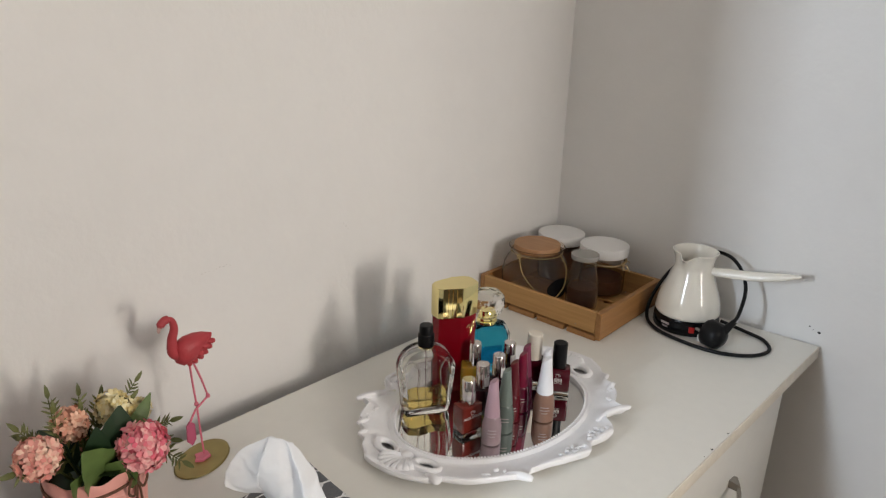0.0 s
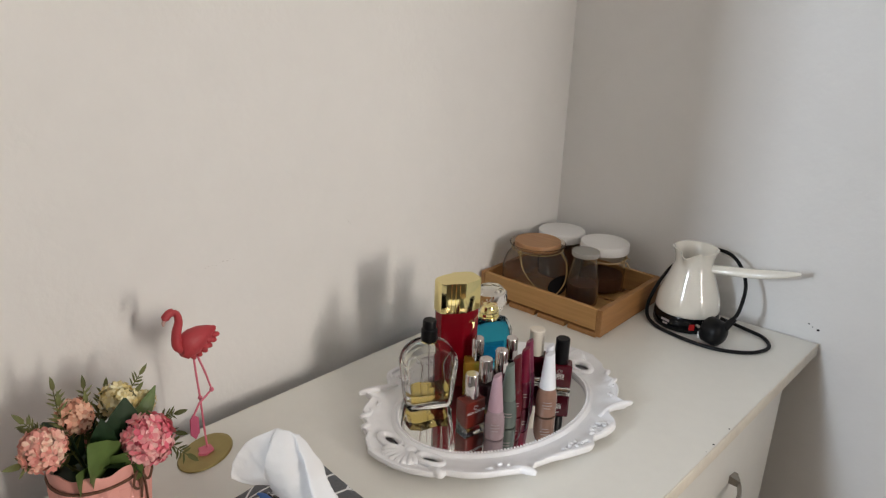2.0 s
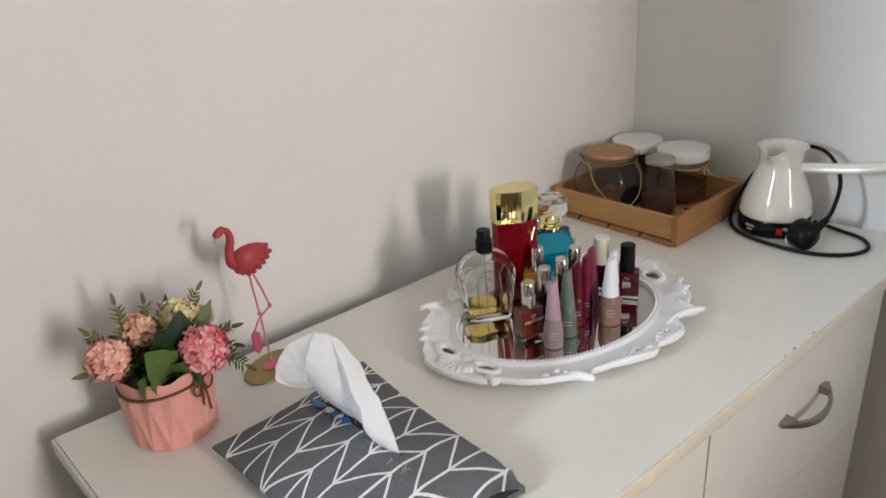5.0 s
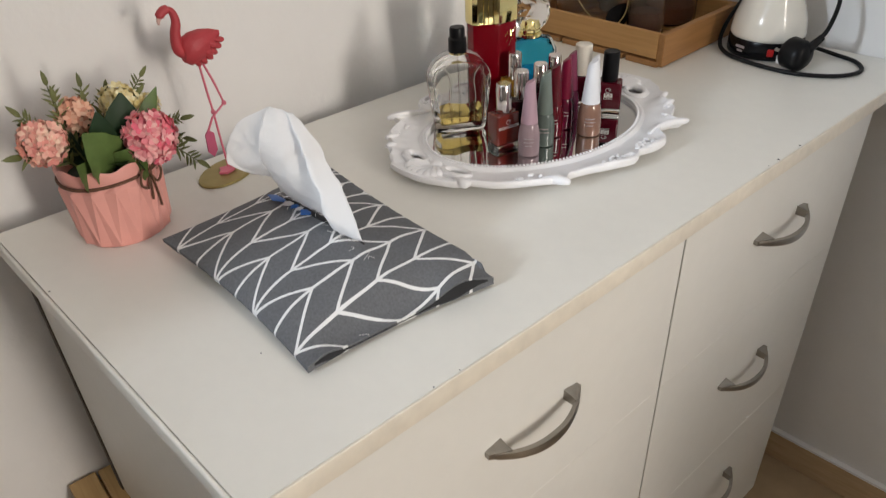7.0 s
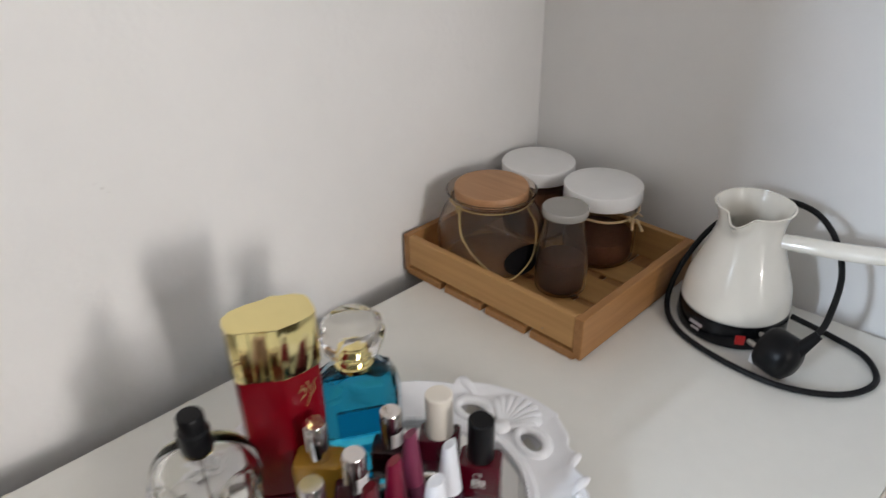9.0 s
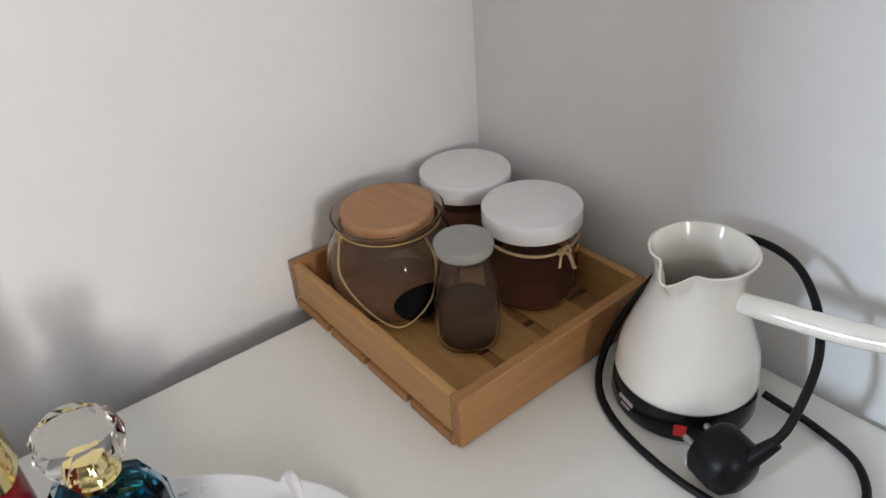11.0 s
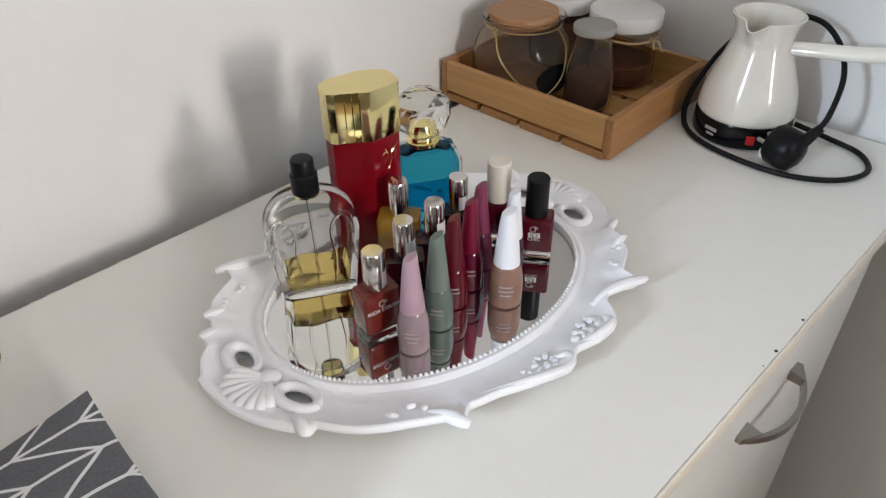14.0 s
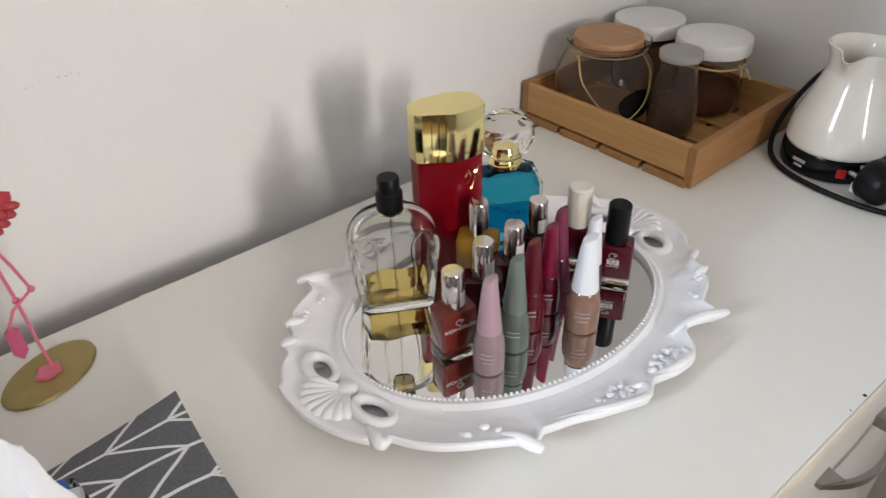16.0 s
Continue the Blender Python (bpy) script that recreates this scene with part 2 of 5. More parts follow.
PINKPOT = surface("pink_ceramic", (0.78, 0.36, 0.31), 0.5, vary=0.06, bump=0.05)
TWINE = surface("brown_cord", (0.13, 0.06, 0.035), 0.8, vary=0.3, scale=300, bump=0.4, bump_scale=600)
LEAF = surface("leaf_green", (0.105, 0.165, 0.045), 0.5, vary=0.35, scale=50, big=20)
def petal(name, dark, light):
    """Thin petals, each its own shade between two tones."""
    m, nt, p = node_material(name)
    geo, n, add, co = nt.nodes.new("ShaderNodeNewGeometry"), nt.nodes.new("ShaderNodeTexNoise"), nt.nodes.new("ShaderNodeMath"), nt.nodes.new("ShaderNodeTexCoord")
    n.inputs["Scale"].default_value = 90
    nt.links.new(co.outputs["Object"], n.inputs["Vector"])
    add.operation = "MULTIPLY"
    nt.links.new(geo.outputs["Random Per Island"], add.inputs[0])
    nt.links.new(n.outputs["Fac"], add.inputs[1])
    r = nt.nodes.new("ShaderNodeValToRGB")
    r.color_ramp.elements[0].position, r.color_ramp.elements[1].position = 0.05, 0.50
    r.color_ramp.elements[0].color, r.color_ramp.elements[1].color = (*dark, 1), (*light, 1)
    nt.links.new(add.outputs[0], r.inputs["Fac"])
    nt.links.new(r.outputs[0], p.inputs["Base Color"])
    p.inputs["Roughness"].default_value = 0.6
    return m


LEAFDARK = surface("leaf_dark", (0.012, 0.035, 0.012), 0.55, vary=0.3, scale=50)
SPRIG = surface("olive_sprig", (0.125, 0.135, 0.040), 0.6, vary=0.4, scale=50, big=25)
PETALPINK = petal("pink_petal", (0.78, 0.13, 0.20), (0.93, 0.55, 0.52))
PETALPALE = petal("pale_pink_petal", (0.80, 0.30, 0.26), (0.93, 0.66, 0.52))
PETALCREAM = petal("cream_petal", (0.70, 0.56, 0.24), (0.86, 0.80, 0.54))
PETALPEACH = petal("peach_petal", (0.72, 0.32, 0.22), (0.88, 0.58, 0.42))
FLAMINGO = surface("painted_red_metal", (0.43, 0.045, 0.055), 0.5, vary=0.12, bump=0.3, bump_scale=260)
LEGPINK = surface("pink_painted_wire", (0.66, 0.16, 0.23), 0.5, vary=0.1)
BRASSBASE = surface("old_gold_base", (0.33, 0.26, 0.10), 0.42, metal=0.55, vary=0.15, scale=60, bump=0.05)
TISSUE = surface("tissue_paper", (0.93, 0.93, 0.94), 0.9, vary=0.02, bump=0.2, bump_scale=260)
_nt, _out = TISSUE.node_tree, TISSUE.node_tree.nodes["Material Output"]
_thin, _mix = _nt.nodes.new("ShaderNodeBsdfTranslucent"), _nt.nodes.new("ShaderNodeMixShader")
_thin.inputs["Color"].default_value, _mix.inputs[0].default_value = (0.93, 0.93, 0.94, 1), 0.40
_nt.links.new(_nt.nodes["Principled BSDF"].outputs[0], _mix.inputs[1])
_nt.links.new(_thin.outputs[0], _mix.inputs[2])
_nt.links.new(_mix.outputs[0], _out.inputs["Surface"])
BLUEFILM = surface("blue_film", (0.02, 0.14, 0.50), 0.35, vary=0.3)
DARKSLOT = surface("dark_slot", (0.02, 0.02, 0.022), 0.9)
BOXWOOD = wood("light_board", (0.55, 0.36, 0.16), (0.46, 0.28, 0.11), axis=0)
RAFFIA = surface("raffia", (0.50, 0.36, 0.20), 0.8, vary=0.3, scale=200)
COFFEE = surface("dark_coffee", (0.060, 0.022, 0.010), 0.8, vary=0.5, scale=300, bump=0.6, bump_scale=500)
SPICE = surface("reddish_powder", (0.13, 0.058, 0.034), 0.85, vary=0.4, scale=250, bump=0.5, bump_scale=500)
MIRROR, _nt, _p = node_material("mirror_glass")
_p.inputs["Base Color"].default_value, _p.inputs["Metallic"].default_value, _p.inputs["Roughness"].default_value = (0.78, 0.785, 0.785, 1), 1.0, 0.015


def herringbone():
    """Grey cotton with white lines: rows of leaf shapes that slant to and fro, in metres of the object."""
    m, nt, p = node_material("grey_herringbone_cotton")
    L, N = nt.links, nt.nodes
    co = N.new("ShaderNodeTexCoord")
    wob = N.new("ShaderNodeTexNoise")
    wob.inputs["Scale"].default_value = 9
    L.new(co.outputs["Object"], wob.inputs["Vector"])
    wv = N.new("ShaderNodeVectorMath")
    wv.operation = "MULTIPLY_ADD"
    wv.inputs[1].default_value = (0.007, 0.007, 0)
    L.new(wob.outputs["Color"], wv.inputs[0])
    L.new(co.outputs["Object"], wv.inputs[2])
    sep = N.new("ShaderNodeSeparateXYZ")
    L.new(wv.outputs[0], sep.inputs[0])

    def math_node(op, a, b=None, c=None):
        n = N.new("ShaderNodeMath")
        n.operation = op
        for i, v in enumerate((a, b, c)):
            if v is None:
                continue
            if isinstance(v, (int, float)):
                n.inputs[i].default_value = v
            else:
                L.new(v, n.inputs[i])
        return n.outputs[0]

    COL, STEP, SLANT = 0.0335, 0.047, 0.046
    across = math_node("MULTIPLY", sep.outputs["X"], 1 / COL)
    zig = math_node("PINGPONG", across, 1.0)
    along = math_node("ADD", sep.outputs["Y"], math_node("MULTIPLY", zig, SLANT))
    frac = math_node("FRACT", math_node("MULTIPLY", along, 1 / STEP))
    dist = math_node("MULTIPLY", math_node("MINIMUM", frac, math_node("SUBTRACT", 1.0, frac)), STEP * 0.80)
    line1 = math_node("LESS_THAN", dist, 0.0018)
    edge = math_node("MULTIPLY", math_node("MINIMUM", zig, math_node("SUBTRACT", 1.0, zig)), COL)
    line2 = math_node("LESS_THAN", edge, 0.0015)
    line = math_node("MAXIMUM", line1, line2)
    weave = N.new("ShaderNodeTexNoise")
    weave.inputs["Scale"].default_value, weave.inputs["Detail"].default_value = 420, 2
    L.new(co.outputs["Object"], weave.inputs["Vector"])
    grey = N.new("ShaderNodeValToRGB")
    grey.color_ramp.elements[0].color, grey.color_ramp.elements[1].color = (0.082, 0.085, 0.094, 1), (0.162, 0.167, 0.178, 1)
    L.new(weave.outputs["Fac"], grey.inputs["Fac"])
    mix = N.new("ShaderNodeMix")
    mix.data_type = "RGBA"
    mix.inputs["B"].default_value = (0.76, 0.76, 0.76, 1)
    L.new(line, mix.inputs["Factor"])
    L.new(grey.outputs[0], mix.inputs["A"])
    L.new(mix.outputs["Result"], p.inputs["Base Color"])
    p.inputs["Roughness"].default_value = 0.9
    b = N.new("ShaderNodeBump")
    b.inputs["Strength"].default_value, b.inputs["Distance"].default_value = 0.25, 0.001
    L.new(weave.outputs["Fac"], b.inputs["Height"])
    L.new(b.outputs["Normal"], p.inputs["Normal"])
    return m


COTTON = herringbone()


# ---- the room ----
def wall_with_opening(name, axis, at, lo, hi, z1, gap, label, material=None):
    """A wall 12 cm thick; axis: the one across it; gap: lo, hi, z0, z1 of its opening or None."""
    bm = bmesh.new()
    cells = [(lo, hi, 0.0, z1)]
    if gap:
        a, b, c, d = gap
        cells = [(lo, a, 0.0, z1), (b, hi, 0.0, z1), (a, b, 0.0, c), (a, b, d, z1)]
    for a, b, c, d in cells:
        if axis == "x":
            box(bm, min(at), max(at), a, b, c, d)
        else:
            box(bm, a, b, min(at), max(at), c, d)
    return tagged(part(name, bm, material or WALL, None, "", smooth=False), label, "wall", kind="structure")


H = 2.6
EAST, SOUTH = 2.40, -2.60
SLANT = 0.082         # the end wall is not square to the long one
NORTH_END = WALL_B + SLANT * (EAST - WALL_A)


def wall_b(x):
    return WALL_B + SLANT * (x - WALL_A)


def slanted(ob):
    for v in ob.data.vertices:
        v.co.y += SLANT * (v.co.x - WALL_A)
    return ob


wall_with_opening("wall_west", "x", (WALL_A - 0.12, WALL_A), SOUTH, WALL_B, H, None, "warm white painted plaster wall behind the dresser")
slanted(wall_with_opening("wall_north", "y", (WALL_B, WALL_B + 0.12), WALL_A - 0.12, EAST + 0.12, H, None, "white painted plaster wall at the dresser's end"))
wall_with_opening("wall_east", "x", (EAST, EAST + 0.12), SOUTH, NORTH_END, H, (0.28, 0.90, 1.10, 2.48), "unseen wall with a window opening, darkened to cut bounce", ROOM)
wall_with_opening("wall_south", "y", (SOUTH - 0.12, SOUTH), WALL_A - 0.12, EAST + 0.12, H, (-0.80, -0.30, 1.50, 2.48), "unseen wall with a second window opening, darkened to cut bounce", ROOM)
# added out of view: shades the end wall's left part from the south lamp
wall_with_opening("wall_return", "y", (-0.42, -0.30), WALL_A, -0.525, H, None, "added unseen wall piece that blocks the south light", ROOM)
# added out of view: keeps the south lamp off the dresser's side
wall_with_opening("wall_parapet_south", "y", (-0.42, -0.30), -0.525, EAST, 1.165, None, "added unseen low wall that blocks the south light", ROOM)
# two more added blockers: dim the end wall and the lower right drawers
wall_with_opening("wall_parapet_east", "x", (1.20, 1.32), 0.62, 0.82, 1.22, None, "added unseen low wall that blocks the east light", ROOM)
wall_with_opening("wall_pier", "x", (1.20, 1.32), 0.82, wall_b(1.20), H, None, "added unseen upright that blocks the east light", ROOM)
tagged(part("ceiling", boxed(WALL_A - 0.12, EAST + 0.12, SOUTH - 0.12, NORTH_END + 0.12, H, H + 0.1), CEIL, None, smooth=False), "plain white ceiling", "ceiling", kind="structure")
tagged(part("floor", boxed(WALL_A - 0.12, EAST + 0.12, SOUTH - 0.12, NORTH_END + 0.12, -0.1, 0.0), FLOOR, None, smooth=False), "beige tiled floor", "floor", kind="structure")
_b = tagged(slanted(part("baseboard", boxed(WALL_A + 0.001, EAST, WALL_B - 0.012, WALL_B, 0.001, 0.075, 0.002), SKIRT, None)), "beige skirting board along the wall", "baseboard", kind="structure")
slanted(part("top_edge", boxed(WALL_A + 0.001, EAST, WALL_B - 0.013, WALL_B, 0.0755, 0.082, 0.001), WHITELID, _b, "white top edge"))
tagged(part("baseboard", boxed(WALL_A, WALL_A + 0.012, -0.30, 0.14, 0.001, 0.075, 0.002), SKIRT, None), "beige skirting board along the wall", "baseboard", kind="structure")
for k, (x, z, s) in enumerate(((-0.301, 0.9625, 0.0032), (-0.318, 0.970, 0.0018), (-0.311, 0.9655, 0.0012))):
    bm = bmesh.new()
    blob(bm, (x, wall_b(x), z), s, 8, (1.0, 0.25, 0.7))
    tagged(part("wall_chip", bm, DARKSLOT), "small dark chip in the white wall paint", "wall chip", "wall chips")
for k in range(9):
    bm = bmesh.new()
    blob(bm, (WALL_A, 0.482 + 0.0055 * k + RND.uniform(-0.001, 0.001), 1.152 + RND.uniform(-0.0015, 0.0015) - (0.002 if k < 5 else 0)), RND.uniform(0.0006, 0.0012), 6, (0.3, 1.4, 0.7))
    tagged(part("wall_scuff", bm, surface("scuff_grey", (0.68, 0.655, 0.635), 0.8) if k == 0 else bpy.data.materials["scuff_grey"]), "faint grey scuff mark on the wall", "scuff mark", "scuff marks")

for y, z, r in ((0.734, 1.165, 0.0013), (0.729, 1.171, 0.0008), (0.738, 1.160, 0.0007)):
    bm = bmesh.new()
    blob(bm, (WALL_A, y, z), r, 6, (0.3, 0.8, 1.3))
    tagged(part("wall_scuff", bm, bpy.data.materials["scuff_grey"]), "faint grey scuff mark on the wall", "scuff mark", "scuff marks")


# ---- the dresser ----
YAW = 1.0
LENGTH, DEPTH, CARCASS = 1.178, 0.525, 1.052
dresser = thing("dresser", pose(-0.274, 0.185, 0, 0, 0, YAW), "white laminate chest of six drawers standing against the wall", "dresser")
# local: x from the front edge (0) back to -DEPTH, y along the length, z up
part("tabletop", boxed(-DEPTH, -0.0004, 0, LENGTH, TOP - 0.022, TOP, 0.0006, 2), LAMINATE, dresser, "white laminate top")
part("edge_band", boxed(-0.0002, 0.0022, 0.0, LENGTH, TOP - 0.0225, TOP + 0.0001, 0.0009, 3), EDGE, dresser, "cream edge band")
part("end_band", boxed(-DEPTH, -0.001, -0.0048, -0.0003, TOP - 0.0215, TOP - 0.0002, 0.0021, 3), LAMINATE, dresser, "white rounded end of the top")
part("side_panel", boxed(-DEPTH + 0.012, -0.0285, 0.012, 0.030, 0.0, TOP - 0.022, 0.001, 1), FRONT, dresser)
part("side_panel", boxed(-DEPTH + 0.012, -0.0285, CARCASS - 0.018, CARCASS, 0.0, TOP - 0.022, 0.001, 1), FRONT, dresser)
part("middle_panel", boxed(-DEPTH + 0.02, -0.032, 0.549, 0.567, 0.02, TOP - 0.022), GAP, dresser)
# its dark edge draws the shadow line between dresser and wall
part("back_panel", boxed(-DEPTH + 0.001, -DEPTH + 0.0117, 0.010, CARCASS, 0.0, TOP - 0.022), BACKSHADE, dresser, "back panel, darkened for the shaded gap at the wall")
# solid filler in shade grey instead of a hollow inside
part("rear_carcass", boxed(-DEPTH + 0.02, -0.05, 0.031, CARCASS - 0.019, 0.02, TOP - 0.03), GAP, dresser, "solid filler, greyed for the shade inside the carcass")


def bow_handle(parent, y, z, x):
    """A bow pull: two wedge feet and a flat arched grip."""
    grip = bmesh.new()
    loops = []
    n = 22
    for i in range(n + 1):
        s = -1 + 2 * i / n
        yy = y + 0.0685 * s
        xx = x + 0.003 + 0.026 * (1 - abs(s) ** 2.2)
        h = 0.0038 + 0.0026 * (1 - abs(s)) - (0.0028 if i in (0, n) else 0)
        zz = z - 0.006 * (1 - s * s)
        t = 0.0026
        loops.append([(xx + t, yy, zz - h), (xx + t * 1.5, yy, zz), (xx + t, yy, zz + h), (xx - t, yy, zz + h), (xx - t, yy, zz - h)])
    rings(grip, loops)
    hd = part("handle", grip, STEEL, parent, "satin nickel bow handle")
    for s in (-1, 1):
        bm = bmesh.new()
        yo, yi = y + s * 0.0695, y + s * 0.048
        rings(bm, [[(x, yo, z - 0.0032), (x, yo, z + 0.0032), (x, yi, z + 0.0070), (x, yi, z - 0.0070)],
                   [(x + 0.006, yo, z - 0.0036), (x + 0.006, yo, z + 0.0036), (x + 0.0175, yi, z + 0.0040), (x + 0.0175, yi, z - 0.0065)]])
        part("foot", bm, STEEL, hd)
    return hd


ROWS = ((TOP - 0.0245, 0.6650, 0.797), (0.6646, 0.3500, 0.524), (0.3496, 0.0200, 0.216))
for y0, y1, hy in ((0.012, 0.5556, 0.306), (0.5594, CARCASS, 0.809)):
    for z1, z0, hz in ROWS:
        dr = part("drawer", boxed(-0.028, -0.010, y0, y1, z0, z1, 0.0006, 2), FRONT, dresser, "white drawer front")
        bow_handle(dr, hy, hz + (0.015 if y0 > 0.5 else 0.0), -0.010)
for x, y, s in ((-0.003, 0.736, 0.0017), (-0.003, 0.790, 0.0014), (-0.003, 0.712, 0.0008), (-0.002, 0.172, 0.0008), (-0.002, 0.201, 0.0007), (-0.138, 0.098, 0.0007), (-0.368, 0.003, 0.0011)):
    bm = bmesh.new()
    blob(bm, (x, y, TOP), s, 6, (1, 1.2, 0.25))
    part("edge_chip", bm, DARKSLOT, dresser, "small dark chip")
for y, w in ((0.36, 0.010), (0.385, 0.006), (0.43, 0.008), (0.345, 0.005), (0.60, 0.006)):
    part("edge_chip", boxed(-DEPTH - 0.0006, -DEPTH + 0.0016, y, y + w, TOP - 0.006, TOP + 0.0003, 0.0004, 1), EDGE, dresser, "brown chip in the rear edge")

# its ends run askew, as the end wall does
for child in dresser.children:
    for v in child.data.vertices:
        v.co.y += 0.064 * v.co.x

# ---- narrow board box on the floor beside the dresser ----
bx = thing("wooden_box", pose(-0.845, 0.10, 0), "narrow light wooden box standing beside the dresser", "wooden box")
part("body", boxed(0, 0.26, 0.0, 0.07, 0.0, 0.475, 0.002), BOXWOOD, bx)
part("lid_board", boxed(-0.004, 0.27, -0.006, 0.033, 0.4755, 0.492, 0.002), BOXWOOD, bx)
part("lid_board", boxed(-0.004, 0.27, 0.036, 0.076, 0.4755, 0.490, 0.002), BOXWOOD, bx)


# ---- the crate and its jars ----
crate = thing("wooden_crate", pose(-0.580, 1.080, TOP, 0, 0, 2.9), "shallow slatted pine crate holding glass jars", "crate")
CW, CD, CH = 0.267, 0.236, 0.054


def board(name, parent, material, x0, x1, y0, y1, z0, z1, label=""):
    return part(name, boxed(x0, x1, y0, y1, z0, z1, 0.0012, 2), material, parent, label)


for k in range(4):
    w = CW / 4
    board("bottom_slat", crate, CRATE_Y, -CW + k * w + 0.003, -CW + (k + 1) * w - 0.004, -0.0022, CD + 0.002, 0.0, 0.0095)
board("front_board", crate, CRATE, -CW + 0.006, -0.0075, 0.0, 0.009, 0.0125, CH, "pale pine front board")
board("back_board", crate, CRATE, -CW + 0.006, -0.0075, CD - 0.009, CD, 0.0085, CH)
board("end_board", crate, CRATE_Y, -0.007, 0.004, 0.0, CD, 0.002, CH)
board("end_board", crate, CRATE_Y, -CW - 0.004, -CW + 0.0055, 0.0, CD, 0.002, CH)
for y in (0.055, 0.115, 0.175):
    board("floor_slat", crate, CRATE, -CW + 0.007, -0.0085, y - 0.024, y + 0.024, 0.0097, 0.0126)
bm = bmesh.new()
blob(bm, (-0.047, -0.0002, 0.020), 0.0011, 6)
part("nail", bm, STEEL, crate)
FLOORZ = TOP + 0.0127


def hollow(profile, t=0.0022, seg=48):
    """A thin-walled vessel from its outer profile, bottom to top."""
    inner = [(max(r - t, 0.0005), z if i else z + t * 1.6) for i, (r, z) in enumerate(profile)]
    return lathe(profile + [(profile[-1][0] - t / 2, profile[-1][1] + t * 0.4)] + inner[::-1], seg)


def shape(profile, n=4):
    pts = smooth_path([(r, 0, z) for r, z in profile], n)
    return [(max(p.x, 0.0004), p.z) for p in pts]


# bamboo-lidded jar with a wire handle
jar = thing("glass_jar", pose(-0.778, 1.150, FLOORZ, 0, 0, 8) @ Matrix.Diagonal((1.09, 1.09, 1.0, 1)), "round clear glass jar with bamboo lid and brass wire handle", "jar")
pf = shape([(0.030, 0.0), (0.048, 0.003), (0.059, 0.018), (0.0620, 0.045), (0.0570, 0.070), (0.0465, 0.088), (0.0445, 0.094), (0.0500, 0.099), (0.0515, 0.102)])
part("jar_body", hollow(pf), DUSTYGLASS, jar, "clear dusty glass")
part("lid", lathe([(0.0405, 0.093), (0.0420, 0.094), (0.0420, 0.1062), (0.0414, 0.1070), (0.001, 0.1070)], 48), CORK, jar, "round bamboo lid")
# added layer: gives the empty jar the crate's brown that shows through it
part("coffee", lathe([(0.028, 0.0045), (0.042, 0.0055), (0.0480, 0.008), (0.0490, 0.009), (0.001, 0.0095)], 40), surface("crate_brown_fill", (0.27, 0.15, 0.075), 0.85, vary=0.4, scale=250, bump=0.5, bump_scale=500), jar, "added tan layer for the crate's brown seen through the glass")
wire = [(0.0470 * math.cos(a), 0.0470 * math.sin(a), 0.0915) for a in (2 * math.pi * i / 40 for i in range(41))]
part("wire_ring", tube(wire, 0.0009, 8), WIRE, jar, "brass wire ring")
bail = smooth_path([(-0.008, -0.0490, 0.0915), (0.010, -0.0655, 0.066), (0.034, -0.0605, 0.036), (0.054, -0.0420, 0.014), (0.0665, -0.016, 0.035), (0.0625, -0.002, 0.070), (0.0495, 0.000, 0.0915)], 8)
part("wire_handle", tube(bail, 0.0011, 8), WIRE, jar, "brass wire bail hanging down")
knot = [(-0.008 + 0.0035 * math.cos(a), -0.0495, 0.0915 + 0.0045 * math.sin(a)) for a in (2 * math.pi * i / 24 for i in range(49))]
part("wire_knot", tube(knot, 0.0010, 6), WIRE, jar)
loops = []
for k in (1.0, 0.75, 0.5, 0.25, 0.02):
    loops.append([(0.0640 * math.sin(radians(72) + 0.40 * k * math.cos(q)), -0.0640 * math.cos(radians(72) + 0.40 * k * math.cos(q)), 0.034 + 0.0200 * k * math.sin(q)) for q in (2 * math.pi * i / 28 for i in range(28))])
bm = rings(bmesh.new(), loops, (False, True))
part("label_sticker", bm, BLACK, jar, "black oval sticker")


def lidded_jar(x, y, turn, height, label, fill, inside):
    t = thing("glass_jar", pose(x, y, FLOORZ, 0, 0, turn), label, "jar", "white-lidded jars")
    h = height - 0.016
    pf = shape([(0.030, 0.0), (0.042, 0.003), (0.0455, 0.014), (0.0455, h * 0.55), (0.0440, h * 0.82), (0.0400, h)])
    part("jar_body", hollow(pf), JARGLASS, t, "clear glass")
    part("contents", lathe([(0.028, 0.0045), (0.040, 0.006), (0.0425, 0.015), (0.0425, fill), (0.001, fill + 0.003)], 36), inside, t, "brown contents")
    lid = part("lid", lathe([(0.0425, h - 0.003), (0.0480, h - 0.003), (0.0490, h - 0.001), (0.0490, h + 0.0145), (0.0482, h + 0.0156), (0.046, h + 0.0160), (0.001, h + 0.0162)], 56), WHITELID, t, "flat white lid")
    return t


lidded_jar(-0.797, 1.260, 10, 0.101, "round glass jar with a flat white lid at the crate's back", 0.070, SPICE)
jb = lidded_jar(-0.692, 1.261, 0, 0.102, "round glass jar with a flat white lid and raffia tie", 0.034, SPICE)
part("raffia_tie", tube([(0.0462 * math.cos(a), 0.0462 * math.sin(a), 0.071 + 0.001 * math.sin(3 * a)) for a in (2 * math.pi * i / 40 for i in range(41))], 0.0016, 6), RAFFIA, jb, "raffia string")
bm = bmesh.new()
for a, b in (((0.046, -0.006, 0.071), (0.066, -0.012, 0.084)), ((0.046, -0.006, 0.071), (0.064, -0.004, 0.060)), ((0.046, -0.006, 0.071), (0.060, -0.020, 0.066))):
    tube([a, ((a[0] + b[0]) / 2, (a[1] + b[1]) / 2 + 0.002, (a[2] + b[2]) / 2 + 0.006), b], 0.0018, 6, bm, 0.5)
blob(bm, (0.047, -0.006, 0.071), 0.0042, 8)
